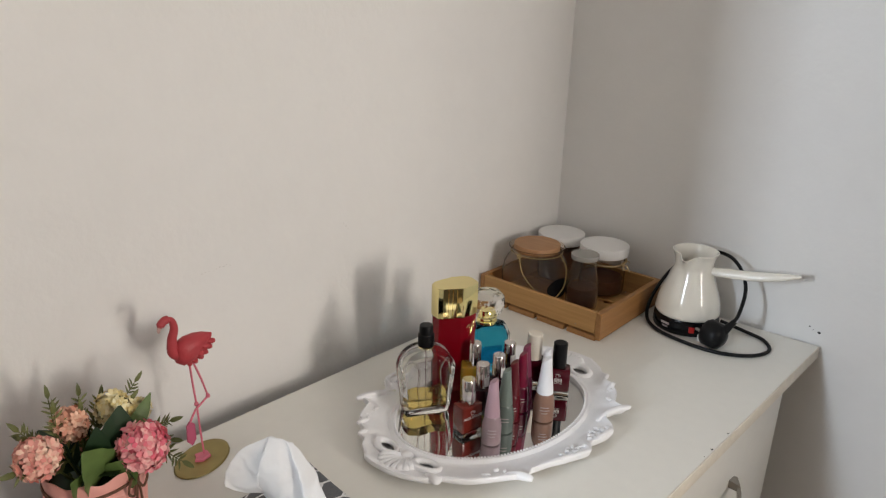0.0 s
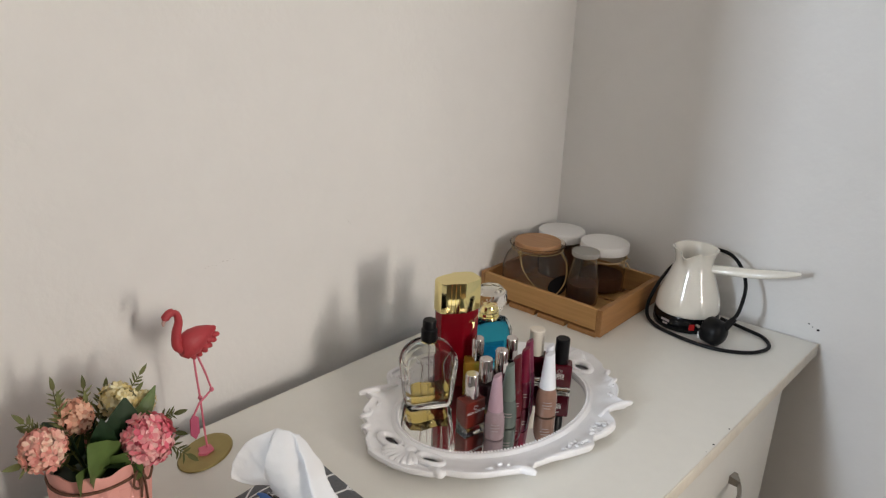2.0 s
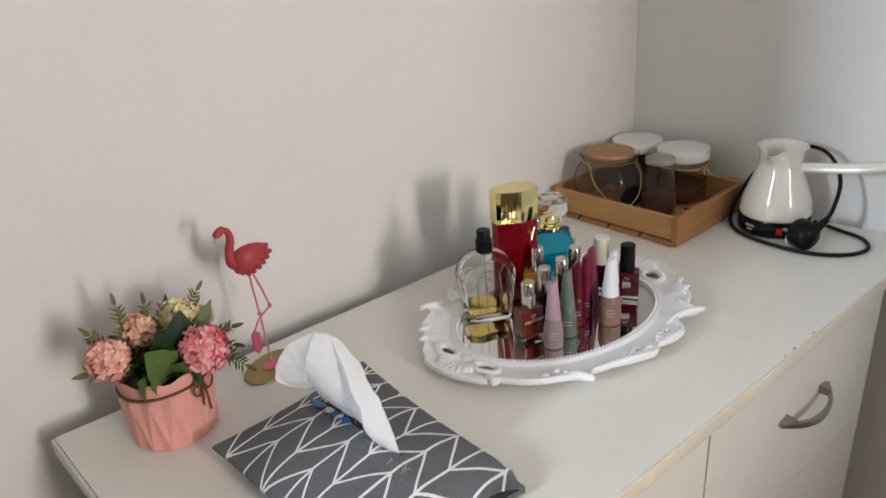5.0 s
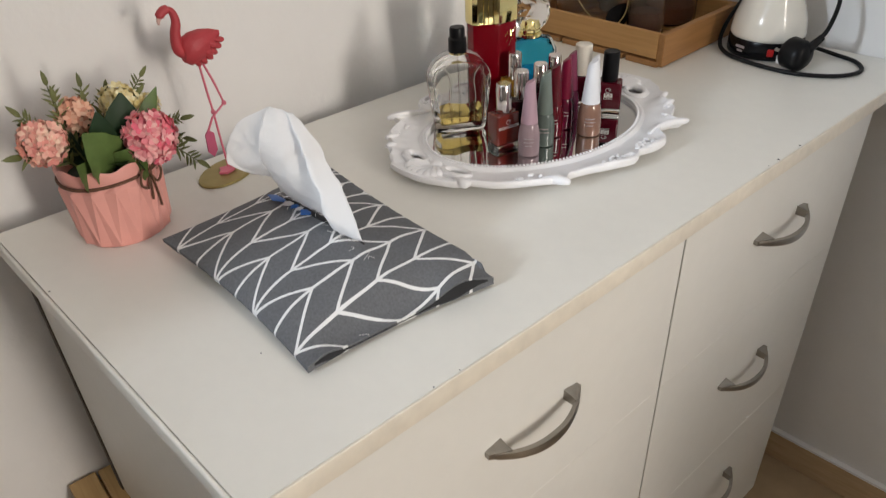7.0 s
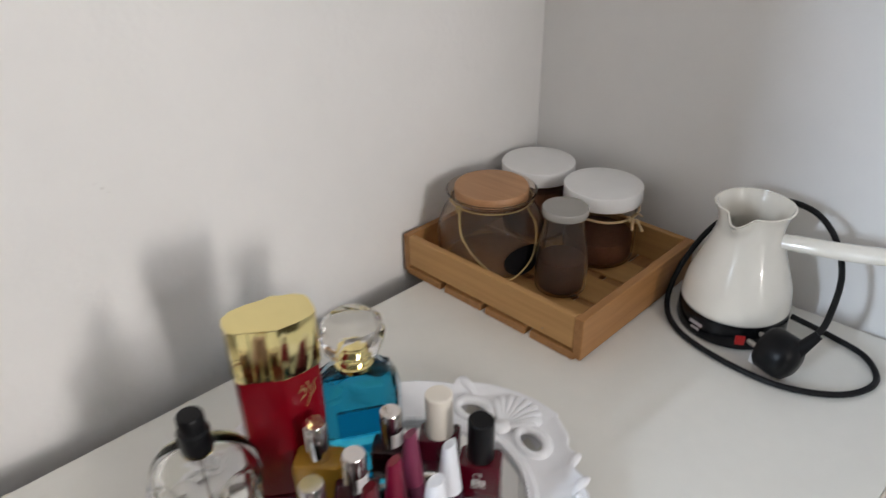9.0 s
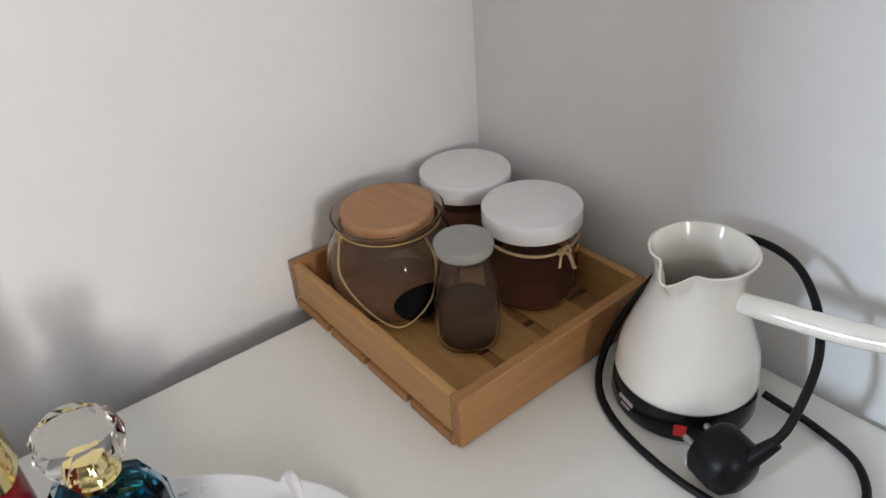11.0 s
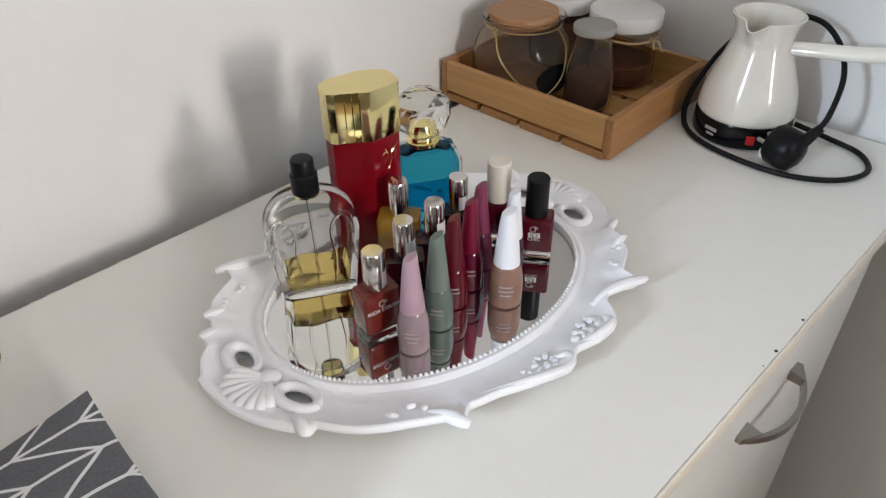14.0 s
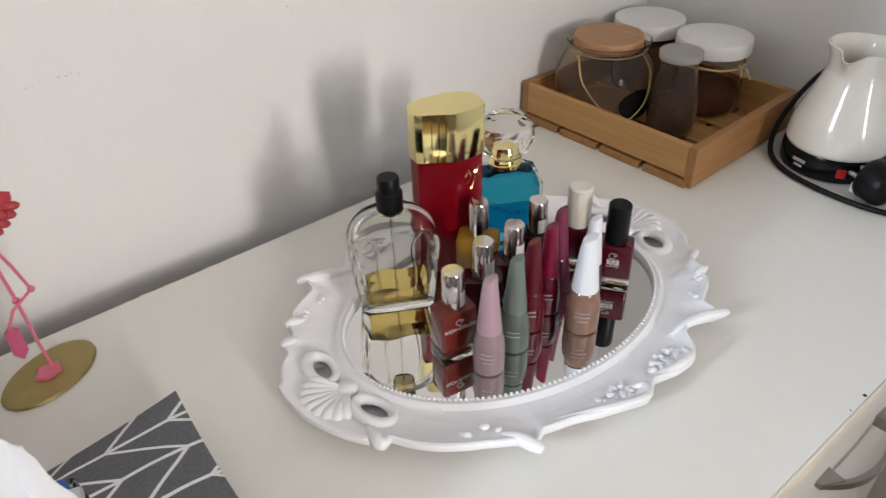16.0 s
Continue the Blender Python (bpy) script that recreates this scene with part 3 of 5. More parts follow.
part("raffia_bow", bm, RAFFIA, jb, "raffia bow")

sm = thing("milk_bottle", pose(-0.675, 1.165, FLOORZ) @ Matrix.Diagonal((0.98, 0.98, 1.08, 1)), "small milk-bottle shaped glass jar with a grey lid and ground coffee", "bottle")
pf = shape([(0.020, 0.0), (0.029, 0.002), (0.0315, 0.010), (0.0310, 0.045), (0.0255, 0.072), (0.0225, 0.088), (0.0240, 0.094)])
part("bottle_body", hollow(pf), DUSTYGLASS, sm, "clear glass")
part("coffee", lathe([(0.018, 0.004), (0.027, 0.0055), (0.0285, 0.012), (0.0285, 0.034), (0.0275, 0.040), (0.001, 0.042)], 32), COFFEE, sm, "ground coffee")
part("lid", lathe([(0.0225, 0.0925), (0.0268, 0.0925), (0.0275, 0.094), (0.0275, 0.1000), (0.0268, 0.1010), (0.001, 0.1012)], 40), surface("grey_lid", (0.62, 0.60, 0.57), 0.2, vary=0.05, transmission=0.55), sm, "translucent grey lid")

# ---- electric coffee pot ----
pot = thing("coffee_pot", pose(-0.506, 1.268, TOP), "ivory plastic electric coffee pot with black base on the dresser", "coffee pot")
n = 64
prof = [(0.0570, 0.030), (0.0588, 0.034), (0.0582, 0.042), (0.0556, 0.058), (0.0496, 0.076), (0.0422, 0.096), (0.0362, 0.114), (0.0344, 0.124), (0.0364, 0.138), (0.0412, 0.150)]
prof = shape(prof, 5)


def potloop(r, z, k):
    out = []
    for i in range(n):
        a = 2 * math.pi * i / n
        d = (a - radians(274) + math.pi) % (2 * math.pi) - math.pi
        rr = r + k * (0.0100 * math.exp(-(d / 0.20) ** 2) - 0.0035 * math.exp(-(abs(d) - 0.42) ** 2 / 0.02))
        zz = z - k * 0.0085 * math.exp(-(d / 0.30) ** 2)
        out.append((rr * math.cos(a), rr * math.sin(a), zz))
    return out


loops = []
for r, z in prof:
    loops.append(potloop(r, z, max(0.0, (z - 0.112) / 0.038) ** 1.6))
for r, z in prof[::-1]:
    loops.append(potloop(r - 0.0022, z + (0.0004 if z > 0.149 else 0), max(0.0, (z - 0.112) / 0.038) ** 1.6))
part("pot_body", rings(bmesh.new(), loops), CERAMIC, pot, "ivory flared body with a pouring lip")
part("base", lathe([(0.050, 0.0), (0.0585, 0.002), (0.0598, 0.006), (0.0590, 0.026), (0.0575, 0.0298), (0.001, 0.0302)], 64), BLACKGLOSS, pot, "black base")
hp = smooth_path([(0.026, 0.003, 0.116), (0.060, 0.010, 0.1195), (0.100, 0.019, 0.1235), (0.140, 0.027, 0.1315), (0.176, 0.034, 0.141)], 9)
part("handle", tube(hp, lambda s: 0.0080 + 0.0014 * math.sin(math.pi * s) - 0.0052 * (max(0, s - 0.55) / 0.45) ** 2, 16, flat=0.70), CERAMIC, pot, "long ivory handle")
sw = part("switch", boxed(-0.005, 0.005, -0.0615, -0.058, 0.010, 0.021, 0.0008), REDSWITCH, pot, "red rocker switch")
sw.matrix_local = pose(0, 0, 0, 0, 0, 36)
for z, w, h in ((0.0185, 0.0175, 0.0042), (0.0120, 0.0110, 0.0030)):
    br = part("label_bar", boxed(-w / 2, w / 2, -0.0600, -0.0592, z - h / 2, z + h / 2, 0.0002, 1), FAINT, pot, "pale printed bar")
    br.matrix_local = pose(0, 0, 0, 0, 0, -12)
cable = smooth_path([(-0.404, 1.226, 0.990), (-0.401, 1.244, 1.006), (-0.410, 1.280, 1.038), (-0.434, 1.306, 1.064), (-0.47, 1.322, 1.078), (-0.52, 1.325, 1.070), (-0.562, 1.306, 1.030), (-0.577, 1.272, 0.985), (-0.570, 1.236, 0.953),
                     (-0.540, 1.206, 0.9445), (-0.485, 1.190, 0.944), (-0.415, 1.193, 0.944), (-0.365, 1.224, 0.944), (-0.348, 1.268, 0.944), (-0.370, 1.303, 0.944), (-0.410, 1.313, 0.945), (-0.455, 1.308, 0.952)], 10)
cord = thing("power_cord", pose(0, 0, 0), "black rubber power cord with plug coiled round the coffee pot", "power cord")
part("cable", tube(cable, 0.0033, 10), RUBBER, cord)
plug = part("plug", lathe([(0.010, -0.019), (0.018, -0.0185), (0.0215, -0.014), (0.0215, 0.004), (0.0195, 0.010), (0.012, 0.015), (0.001, 0.0165)], 32), BLACK, cord, "round black moulded plug")
PLUG_AT = look((-0.424, 1.213, 0.9655), (-0.62, 1.24, 0.985)) @ Matrix.Scale(1.12, 4)
plug.matrix_local = PLUG_AT
sl = part("strain_relief", tube(smooth_path([(-0.418, 1.211, 0.968), (-0.411, 1.217, 0.978), (-0.401, 1.230, 0.995)], 5), lambda s: 0.0105 - 0.0055 * s, 12), BLACK, plug)
sl.matrix_parent_inverse = PLUG_AT.inverted()
for s in (-1, 1):
    pin = part("pin", lathe([(0.0024, 0.0), (0.0024, 0.010), (0.001, 0.0115)], 12), STEEL, plug, "metal pin")
    pin.matrix_local = pose(0.0095 * s, 0, -0.019, 180, 0, 0)
part("warning_tag", boxed(-0.450, -0.441, 1.1995, 1.2005, 0.950, 0.962, 0.0003), LABELWHITE, cord, "small white tag")


# ---- the mirrored tray ----
TILT_TRAY = -8.0
tray = thing("mirror_tray", pose(-0.556, 0.765, TOP, 0, 0, TILT_TRAY), "white baroque resin tray with an oval mirror bottom", "tray")
MA, MB = 0.109, 0.156      # half axes of the mirror, across and along
MZ = 0.0105


def oval(a, off, z):
    """A point at angle a, off metres outside the mirror's edge."""
    c, s = math.cos(a), math.sin(a)
    nx, ny = c / MA, s / MB
    k = math.hypot(nx, ny)
    return Vector((MA * c + off * nx / k, MB * s + off * ny / k, z))


EDGE_AT = (-1.571, -1.35, -1.2, -1.08, -1.0, -0.9, -0.77, -0.6, -0.46, -0.40, -0.355, -0.2, 0.0, 0.12, 0.18, 0.22, 0.35, 0.46, 0.54, 0.60, 0.68, 0.755, 0.80, 0.83, 0.87, 0.95, 1.05, 1.10, 1.14, 1.18, 1.22, 1.28, 1.32, 1.38, 1.45, 1.571)
EDGE_BY = (66, 64, 61, 58, 50, 52, 52, 50, 51, 59, 46, 45, 52, 58, 53, 47, 55, 58, 51, 39, 38, 49, 62, 60, 45, 47, 51, 51, 45, 53, 46, 45, 54, 49, 57, 63)


def reach(a):
    """How far the moulded rim stands out from the mirror: scalloped, with lobes, knobs and leaf tips, turned half round for the other side."""
    a = (a + math.pi) % (2 * math.pi) - math.pi
    if a > math.pi / 2:
        a -= math.pi
    elif a < -math.pi / 2:
        a += math.pi
    return sum(float(np.interp(a + d, EDGE_AT, EDGE_BY)) for d in (-0.016, 0, 0.016)) / 3000


N = 480
loops = []
for off, z in ((0.000, 0.0095), (0.0012, 0.0150), (0.006, 0.0165), (0.0085, 0.0150), (0.0105, 0.0130)):
    loops.append([oval(2 * math.pi * i / N, off, z) for i in range(N)])
for f, z in ((0.08, 0.0128), (0.16, 0.0130), (0.24, 0.0134), (0.32, 0.0139), (0.40, 0.0145), (0.48, 0.0152), (0.56, 0.0160), (0.64, 0.0169), (0.72, 0.0179), (0.80, 0.0192), (0.88, 0.0208), (0.94, 0.0220), (0.985, 0.0214), (1.0, 0.0190), (0.99, 0.0150), (0.95, 0.0125),
             (0.85, 0.0110), (0.70, 0.0095), (0.55, 0.0080), (0.40, 0.0060), (0.25, 0.0035)):
    loop = []
    for i in range(N):
        a = 2 * math.pi * i / N
        loop.append(oval(a, 0.0105 + (reach(a) - 0.0105) * f, z + 0.0005 * noise.noise(Vector((9 * math.cos(a), 9 * math.sin(a), 6 * f)))))
    loops.append(loop)
loops.append([oval(2 * math.pi * i / N, 0.004, 0.0) for i in range(N)])
loops.append([oval(2 * math.pi * i / N, -0.004, 0.0) for i in range(N)])
rim_bm = rings(bmesh.new(), loops, (False, False))
END_TURN = 0.19
HOLES = [(e + END_TURN + d, 0.026) for e in (math.pi / 2, -math.pi / 2) for d in (-0.23, 0.23)]


def in_hole(p):
    for a, off in HOLES:
        c = oval(a, off, 0)
        t = Vector((-math.sin(a), math.cos(a), 0))
        d = Vector((p.x - c.x, p.y - c.y, 0))
        if (d.dot(t) / 0.0145) ** 2 + ((d - t * d.dot(t)).length / 0.0082) ** 2 < 1:
            return True
    return False


bmesh.ops.delete(rim_bm, geom=[f for f in rim_bm.faces if in_hole(f.calc_center_median())], context="FACES")
part("rim", rim_bm, RESIN, tray, "white moulded rim with leaf scrolls")
bm = bmesh.new()
lo, hi = [[bm.verts.new(oval(2 * math.pi * i / 120, 0.001, z)) for i in range(120)] for z in (0.0015, MZ)]
bm.faces.new(hi)
bm.faces.new(lo[::-1])
for i in range(120):
    bm.faces.new((lo[i], lo[(i + 1) % 120], hi[(i + 1) % 120], hi[i]))
part("mirror", bm, MIRROR, tray, "oval mirror glass", smooth=False)
bm = bmesh.new()
for i in range(200):
    blob(bm, oval(2 * math.pi * i / 200, 0.0014, 0.0160), 0.0017, 6)
part("bead_border", bm, RESIN, tray, "row of fine beads")


for a, off in HOLES:
    c, t, r = oval(a, off, 0.0150), Vector((-math.sin(a), math.cos(a), 0)), Vector((math.cos(a), math.sin(a), 0))
    pts = [c + t * (0.0175 * math.cos(k)) + r * (0.0112 * math.sin(k)) + Vector((0, 0, 0.0016 * math.sin(k))) for k in (2 * math.pi * i / 40 for i in range(41))]
    part("scroll", tube(pts, lambda s: 0.0052 + 0.0012 * math.sin(2 * math.pi * s), 12, flat=0.8), RESIN, tray, "thick C-scroll round a pierced hole")
for a0 in (math.pi / 2 + END_TURN, -math.pi / 2 + END_TURN):
    bm = bmesh.new()
    base = oval(a0, 0.020, 0.0130)
    blob(bm, base + Vector((0, 0, 0.002)), 0.0085, 16, (1.1, 1.1, 0.55))
    shell = part("shell", bm, RESIN, tray, "fan-shaped shell")
    for k in range(9):
        f = (k - 4) / 4
        ang = a0 + f * 0.95
        L = 0.042 - 0.010 * f * f
        d = Vector((math.cos(ang), math.sin(ang), 0))
        pts = smooth_path([base, base + d * L * 0.45 + Vector((0, 0, 0.0040)), base + d * L * 0.82 + Vector((0, 0, 0.0050)), base + d * L + Vector((0, 0, 0.0010))], 6)
        part("rib", tube(pts, lambda s: 0.0022 + 0.0040 * s ** 0.8 * (1 - 0.55 * max(0, s - 0.8) / 0.2), 10, flat=0.9), RESIN, shell)
bm = bmesh.new()
blob(bm, (0, 0, 0), 1.0, 8)
PETAL_BEAD = bpy.data.meshes.new("relief_petal")
bm.to_mesh(PETAL_BEAD)
bm.free()
PETAL_BEAD.materials.append(RESIN)
PETAL_BEAD.shade_smooth()
for a in (0.03, 0.37, -0.62, math.pi + 0.03, math.pi + 0.37, math.pi - 0.62, 1.0, math.pi + 1.0):
    small = abs(abs(math.sin(a)) - 0.58) < 0.02 or abs(a - 1.0) < 0.01 or abs(a - math.pi - 1.0) < 0.01
    for k in range(7 if small else 26):
        q = oval(a + RND.uniform(-0.10, 0.10), RND.uniform(0.030, 0.046), 0)
        bead = new("relief_petal", PETAL_BEAD)
        bead.parent = tray
        s = RND.uniform(0.0016, 0.0034)
        bead.matrix_local = pose(q.x, q.y, RND.uniform(0.0160, 0.0190), 0, 0, RND.uniform(0, 360)) @ Matrix.Diagonal((s * 1.4, s, s * 0.8, 1))
for side in (0, 1):
    m = (lambda a: a) if side == 0 else (lambda a: math.pi + a)
    for path, w in ((((0.56, 0.028, 0.0155), (0.66, 0.034, 0.0185), (0.75, 0.046, 0.0205), (0.815, 0.060, 0.0200), (0.845, 0.066, 0.0190)), 0.0050), (((-0.52, 0.040, 0.0165), (-0.46, 0.047, 0.0190), (-0.41, 0.057, 0.0195), (-0.385, 0.062, 0.0185)), 0.0045),
                    (((-0.30, 0.036, 0.0160), (-0.14, 0.042, 0.0195), (0.04, 0.051, 0.0205), (0.14, 0.053, 0.0190), (0.17, 0.044, 0.0185), (0.12, 0.040, 0.0180)), 0.0034), (((0.22, 0.040, 0.0160), (0.34, 0.049, 0.0205), (0.46, 0.052, 0.0200), (0.50, 0.044, 0.0180)), 0.0034),
                    (((-1.12, 0.044, 0.0165), (-1.06, 0.052, 0.0205), (-1.02, 0.056, 0.0200), (-1.00, 0.049, 0.0180)), 0.0048), (((1.10, 0.038, 0.0160), (1.15, 0.046, 0.0200), (1.18, 0.053, 0.0205)), 0.0042), (((1.26, 0.040, 0.0165), (1.30, 0.048, 0.0205), (1.325, 0.054, 0.0205)), 0.0040)):
        part("leaf_scroll", tube(smooth_path([oval(m(a), o, z) for a, o, z in path], 6), lambda s, w=w: w * (0.28 + 0.95 * math.sin(math.pi * (0.06 + 0.84 * s)) ** 0.8), 10, flat=0.85), RESIN, tray, "curling leaf")

BASE = TOP + MZ + 0.0003


# ---- bottles on the tray ----
def square_polish(x, y, turn, colour_mat, cap_mat, label, words, h=0.078, logo=True, capr=0.0094, caph=0.036):
    t = thing("nail_polish", pose(x, y, BASE, 0, 0, turn), label, "nail polish", "nail polish bottles")
    bh = h - caph - 0.001
    part("glass_base", prism(rounded(0.0348, 0.0235, 0.003), 0.0, 0.0070, bevel=0.0008), GLASS, t, "clear glass foot")
    part("bottle_body", prism(rounded(0.0348, 0.0235, 0.003), 0.0072, bh, bevel=0.0022), colour_mat, t)
    part("neck", lathe([(0.0062, bh - 0.001), (0.0066, bh + 0.003), (0.001, bh + 0.003)], 20), BLACK if cap_mat is BLACK else SILVER, t)
    part("cap", lathe([(capr, bh + 0.001), (capr * 1.03, bh + 0.0018), (capr, h - 0.0012), (capr * 0.9, h), (0.001, h)], 32), cap_mat, t, "cylindrical cap")
    if cap_mat is SILVER:
        rows = [[(rr * math.sin(q), -rr * math.cos(q), zz) for rr, zz in ((capr * 1.035, bh + 0.0040), (capr * 1.035, bh + 0.0185), (capr * 0.98, bh + 0.0185), (capr * 0.98, bh + 0.0040))] for q in (0.15 + 1.25 * i / 10 for i in range(11))]
        part("sticker", rings(bmesh.new(), rows), LABELWHITE, t, "white barcode sticker on the cap")
    z = bh - 0.010
    if logo:
        bm = bmesh.new()
        tube([(0.0030 * math.cos(a) - 0.0012, -0.01185, z + 0.0030 * math.sin(a)) for a in (0.6 + 5.0 * i / 16 for i in range(17))], 0.00028, 4, bm)
        tube([(0.0014 * math.cos(a) + 0.0016, -0.01185, z + 0.001 + 0.0014 * math.sin(a)) for a in (2 * math.pi * i / 12 for i in range(13))], 0.00026, 4, bm)
        part("emblem", bm, PRINT, t, "small pale emblem")
    for k, wd in enumerate(words):
        if wd == "ICE":
            part("label_panel", boxed(-0.0056, 0.0056, -0.01205, -0.0117, z - 0.0094, z - 0.0042), PRINT, t, "white panel behind the lettering", smooth=False)
            text_bars("lettering", wd, 0.0056, pose(0, -0.0121, z - 0.0068, 90, 0, 0), colour_mat, t, "red lettering on a white panel")
            continue
        text_bars("lettering", wd, 0.0052, pose(0, -0.0119, z - 0.0068 - 0.0048 * k, 90, 0, 0), PRINT, t, "white lettering")
    return t


def cone_polish(x, y, turn, body_mat, cap_mat, label, h=0.092, width=0.0128, lines=0, lean=0.0):
    t = thing("nail_polish", pose(x, y, BASE, 0, 0, turn) @ pose(0, 0, 0, 0, lean, 0), label, "nail polish", "nail polish bottles")
    width *= 0.93
    bh = h * 0.45
    pf = shape([(width * 0.80, 0.0), (width * 0.96, 0.0012), (width * 0.98, 0.005), (width * 0.99, bh * 0.50), (width * 0.94, bh * 0.74), (width * 0.80, bh * 0.93), (width * 0.70, bh)], 4)
    part("bottle_body", lathe(pf + [(0.001, bh)], 32), body_mat, t, "rounded glass bottle")
    loops = []
    for s in [i / 12 for i in range(13)]:
        r = width * (0.77 - 0.36 * s ** 1.05)
        z = bh + 0.0006 + (h - bh) * s
        loops.append([(r * math.cos(a), r * math.sin(a), z + (0.0035 * math.cos(a) * s if s > 0.9 else 0)) for a in (2 * math.pi * i / 24 for i in range(24))])
    part("cap", rings(bmesh.new(), loops), cap_mat, t, "tall tapering cap")
    for k in range(lines):
        z = bh * 0.60 - 0.0046 * k
        half = (0.40, 0.46, 0.30)[k]
        r = width * 0.99 + 0.0002
        rows = [[(rr * math.sin(q), -rr * math.cos(q), zz) for rr, zz in ((r, z - 0.0005), (r, z + 0.0005), (r - 0.0006, z + 0.0005), (r - 0.0006, z - 0.0005))] for q in (half * (-1 + 2 * i / 10) for i in range(11))]
        part("label_bar", rings(bmesh.new(), rows), FAINT, t, "fine pale printed line")
    return t


def lacquer(name, c, coat=1.0):
    deep = 0.72 if min(c) > 0.1 else 0.50
    return surface(name, [deep * q for q in c], 0.13, vary=0.10, scale=60, coat=0.45 * coat, spec=0.35)


FACE = 42   # bottles' labels look towards the room
square_polish(-0.518, 0.871, FACE - 6, lacquer("wine_lacquer", (0.155, 0.004, 0.018)), BLACK, "square wine-red nail polish with a black cap on the mirror tray", ("ICE", "CHIC"), 0.085, True, 0.0106, 0.040)
square_polish(-0.541, 0.692, FACE + 40, lacquer("rust_lacquer", (0.29, 0.036, 0.024)), SILVER, "square brick-red nail polish with a silver cap on the mirror tray", ("RICH COLOR",), 0.084)
square_polish(-0.556, 0.738, FACE + 10, lacquer("plum_lacquer", (0.045, 0.006, 0.012)), SILVER, "square dark plum nail polish with a silver cap", (), 0.084, False)
square_polish(-0.560, 0.778, FACE + 10, lacquer("mulberry_lacquer", (0.10, 0.008, 0.025)), SILVER, "square mulberry nail polish with a silver cap", (), 0.082, False)
square_polish(-0.584, 0.832, FACE, lacquer("dark_lacquer", (0.05, 0.006, 0.014)), SILVER, "square dark nail polish with a silver cap beside the blue perfume", (), 0.074, False)
square_polish(-0.562, 0.866, FACE, lacquer("burgundy_lacquer", (0.11, 0.006, 0.02)), CREAMCAP, "square burgundy nail polish with a white cap", (), 0.086, False, 0.0116, 0.042)
cone_polish(-0.503, 0.699, FACE, lacquer("lilac_lacquer", (0.43, 0.31, 0.34)), surface("lilac_cap", (0.44, 0.29, 0.34), 0.35, vary=0.04), "lilac nail polish with a tall mauve tapering cap", 0.094, 0.0147, 3)
cone_polish(-0.509, 0.733, FACE, lacquer("sage_lacquer", (0.16, 0.20, 0.18)), surface("sage_cap", (0.16, 0.20, 0.18), 0.35, vary=0.04), "sage grey nail polish with a tall tapering cap", 0.094, 0.0144, 2)
cone_polish(-0.519, 0.762, FACE, lacquer("cherry_lacquer", (0.20, 0.004, 0.018)), surface("cherry_cap", (0.10, 0.003, 0.010), 0.3, vary=0.06), "cherry red nail polish with a tall red cap", 0.092, 0.0137, 2)
cone_polish(-0.526, 0.790, FACE, lacquer("magenta_lacquer", (0.19, 0.004, 0.040)), surface("magenta_cap", (0.18, 0.004, 0.030), 0.3, vary=0.06), "magenta nail polish with a tall magenta cap", 0.092, 0.0137, 2)
cone_polish(-0.540, 0.817, FACE, lacquer("mauve_lacquer", (0.19, 0.04, 0.09)), surface("mauve_cap", (0.20, 0.035, 0.080), 0.35, vary=0.06), "mauve nail polish with a tall mauve cap", 0.090, 0.0130)
cone_polish(-0.489, 0.797, FACE, lacquer("beige_lacquer", (0.36, 0.20, 0.145)), WHITECAP, "beige nail polish with a tall white cap", 0.096, 0.0166, 3)
cone_polish(-0.515, 0.834, FACE, lacquer("purple_lacquer", (0.07, 0.01, 0.04)), WHITECAP, "dark purple nail polish with a tall white cap", 0.086, 0.0134, 2)

# amber oil with a silver cap
am = thing("nail_oil", pose(-0.602, 0.772, BASE, 0, 0, FACE), "amber cuticle oil bottle with a silver cap", "nail oil", "nail polish bottles")
part("bottle_body", prism(rounded(0.040, 0.026, 0.004), 0.0, 0.052, bevel=0.003), AMBERLIQ, am, "amber liquid in clear glass")
part("cap", lathe([(0.0095, 0.0515), (0.0098, 0.0525), (0.0095, 0.0865), (0.0086, 0.088), (0.001, 0.088)], 32), SILVER, am, "silver cap")

# clear perfume bottle with a black cap: an arched slab of thick glass
pf_ = thing("perfume_bottle", pose(-0.621, 0.688, BASE, 0, 0, 62), "clear arched glass perfume bottle with black cap, nearly empty", "perfume")


def arch(w, h, r, n=10):
    out = [(-w / 2 + 0.004, 0), (w / 2 - 0.004, 0), (w / 2, 0.004)]
    out += [(w / 2 - r + r * math.cos(a), h - r + r * math.sin(a)) for a in (math.pi / 2 * i / n for i in range(n + 1))]
    out += [(-w / 2 + r + r * math.cos(a), h - r + r * math.sin(a)) for a in (math.pi / 2 + math.pi / 2 * i / n for i in range(n + 1))]
    out += [(-w / 2, 0.004)]
    return [(x * (0.80 + 0.20 * min(1.0, z / 0.055)), z) for x, z in out]


def slab(outline, depth, bevel, z=0.0):
    bm = bmesh.new()
    cy = sum(p[1] for p in outline) / len(outline)
    size = max(abs(p[0]) for p in outline)
    loops = []
    for y, k in ((-depth / 2, 1 - bevel / size), (-depth / 2 + bevel * 0.3, 1 - 0.3 * bevel / size), (-depth / 2 + bevel, 1), (depth / 2 - bevel, 1), (depth / 2 - bevel * 0.3, 1 - 0.3 * bevel / size), (depth / 2, 1 - bevel / size)):
        loops.append([(x * k, y, z + cy + (zz - cy) * k) for x, zz in outline])
    return rings(bm, loops)


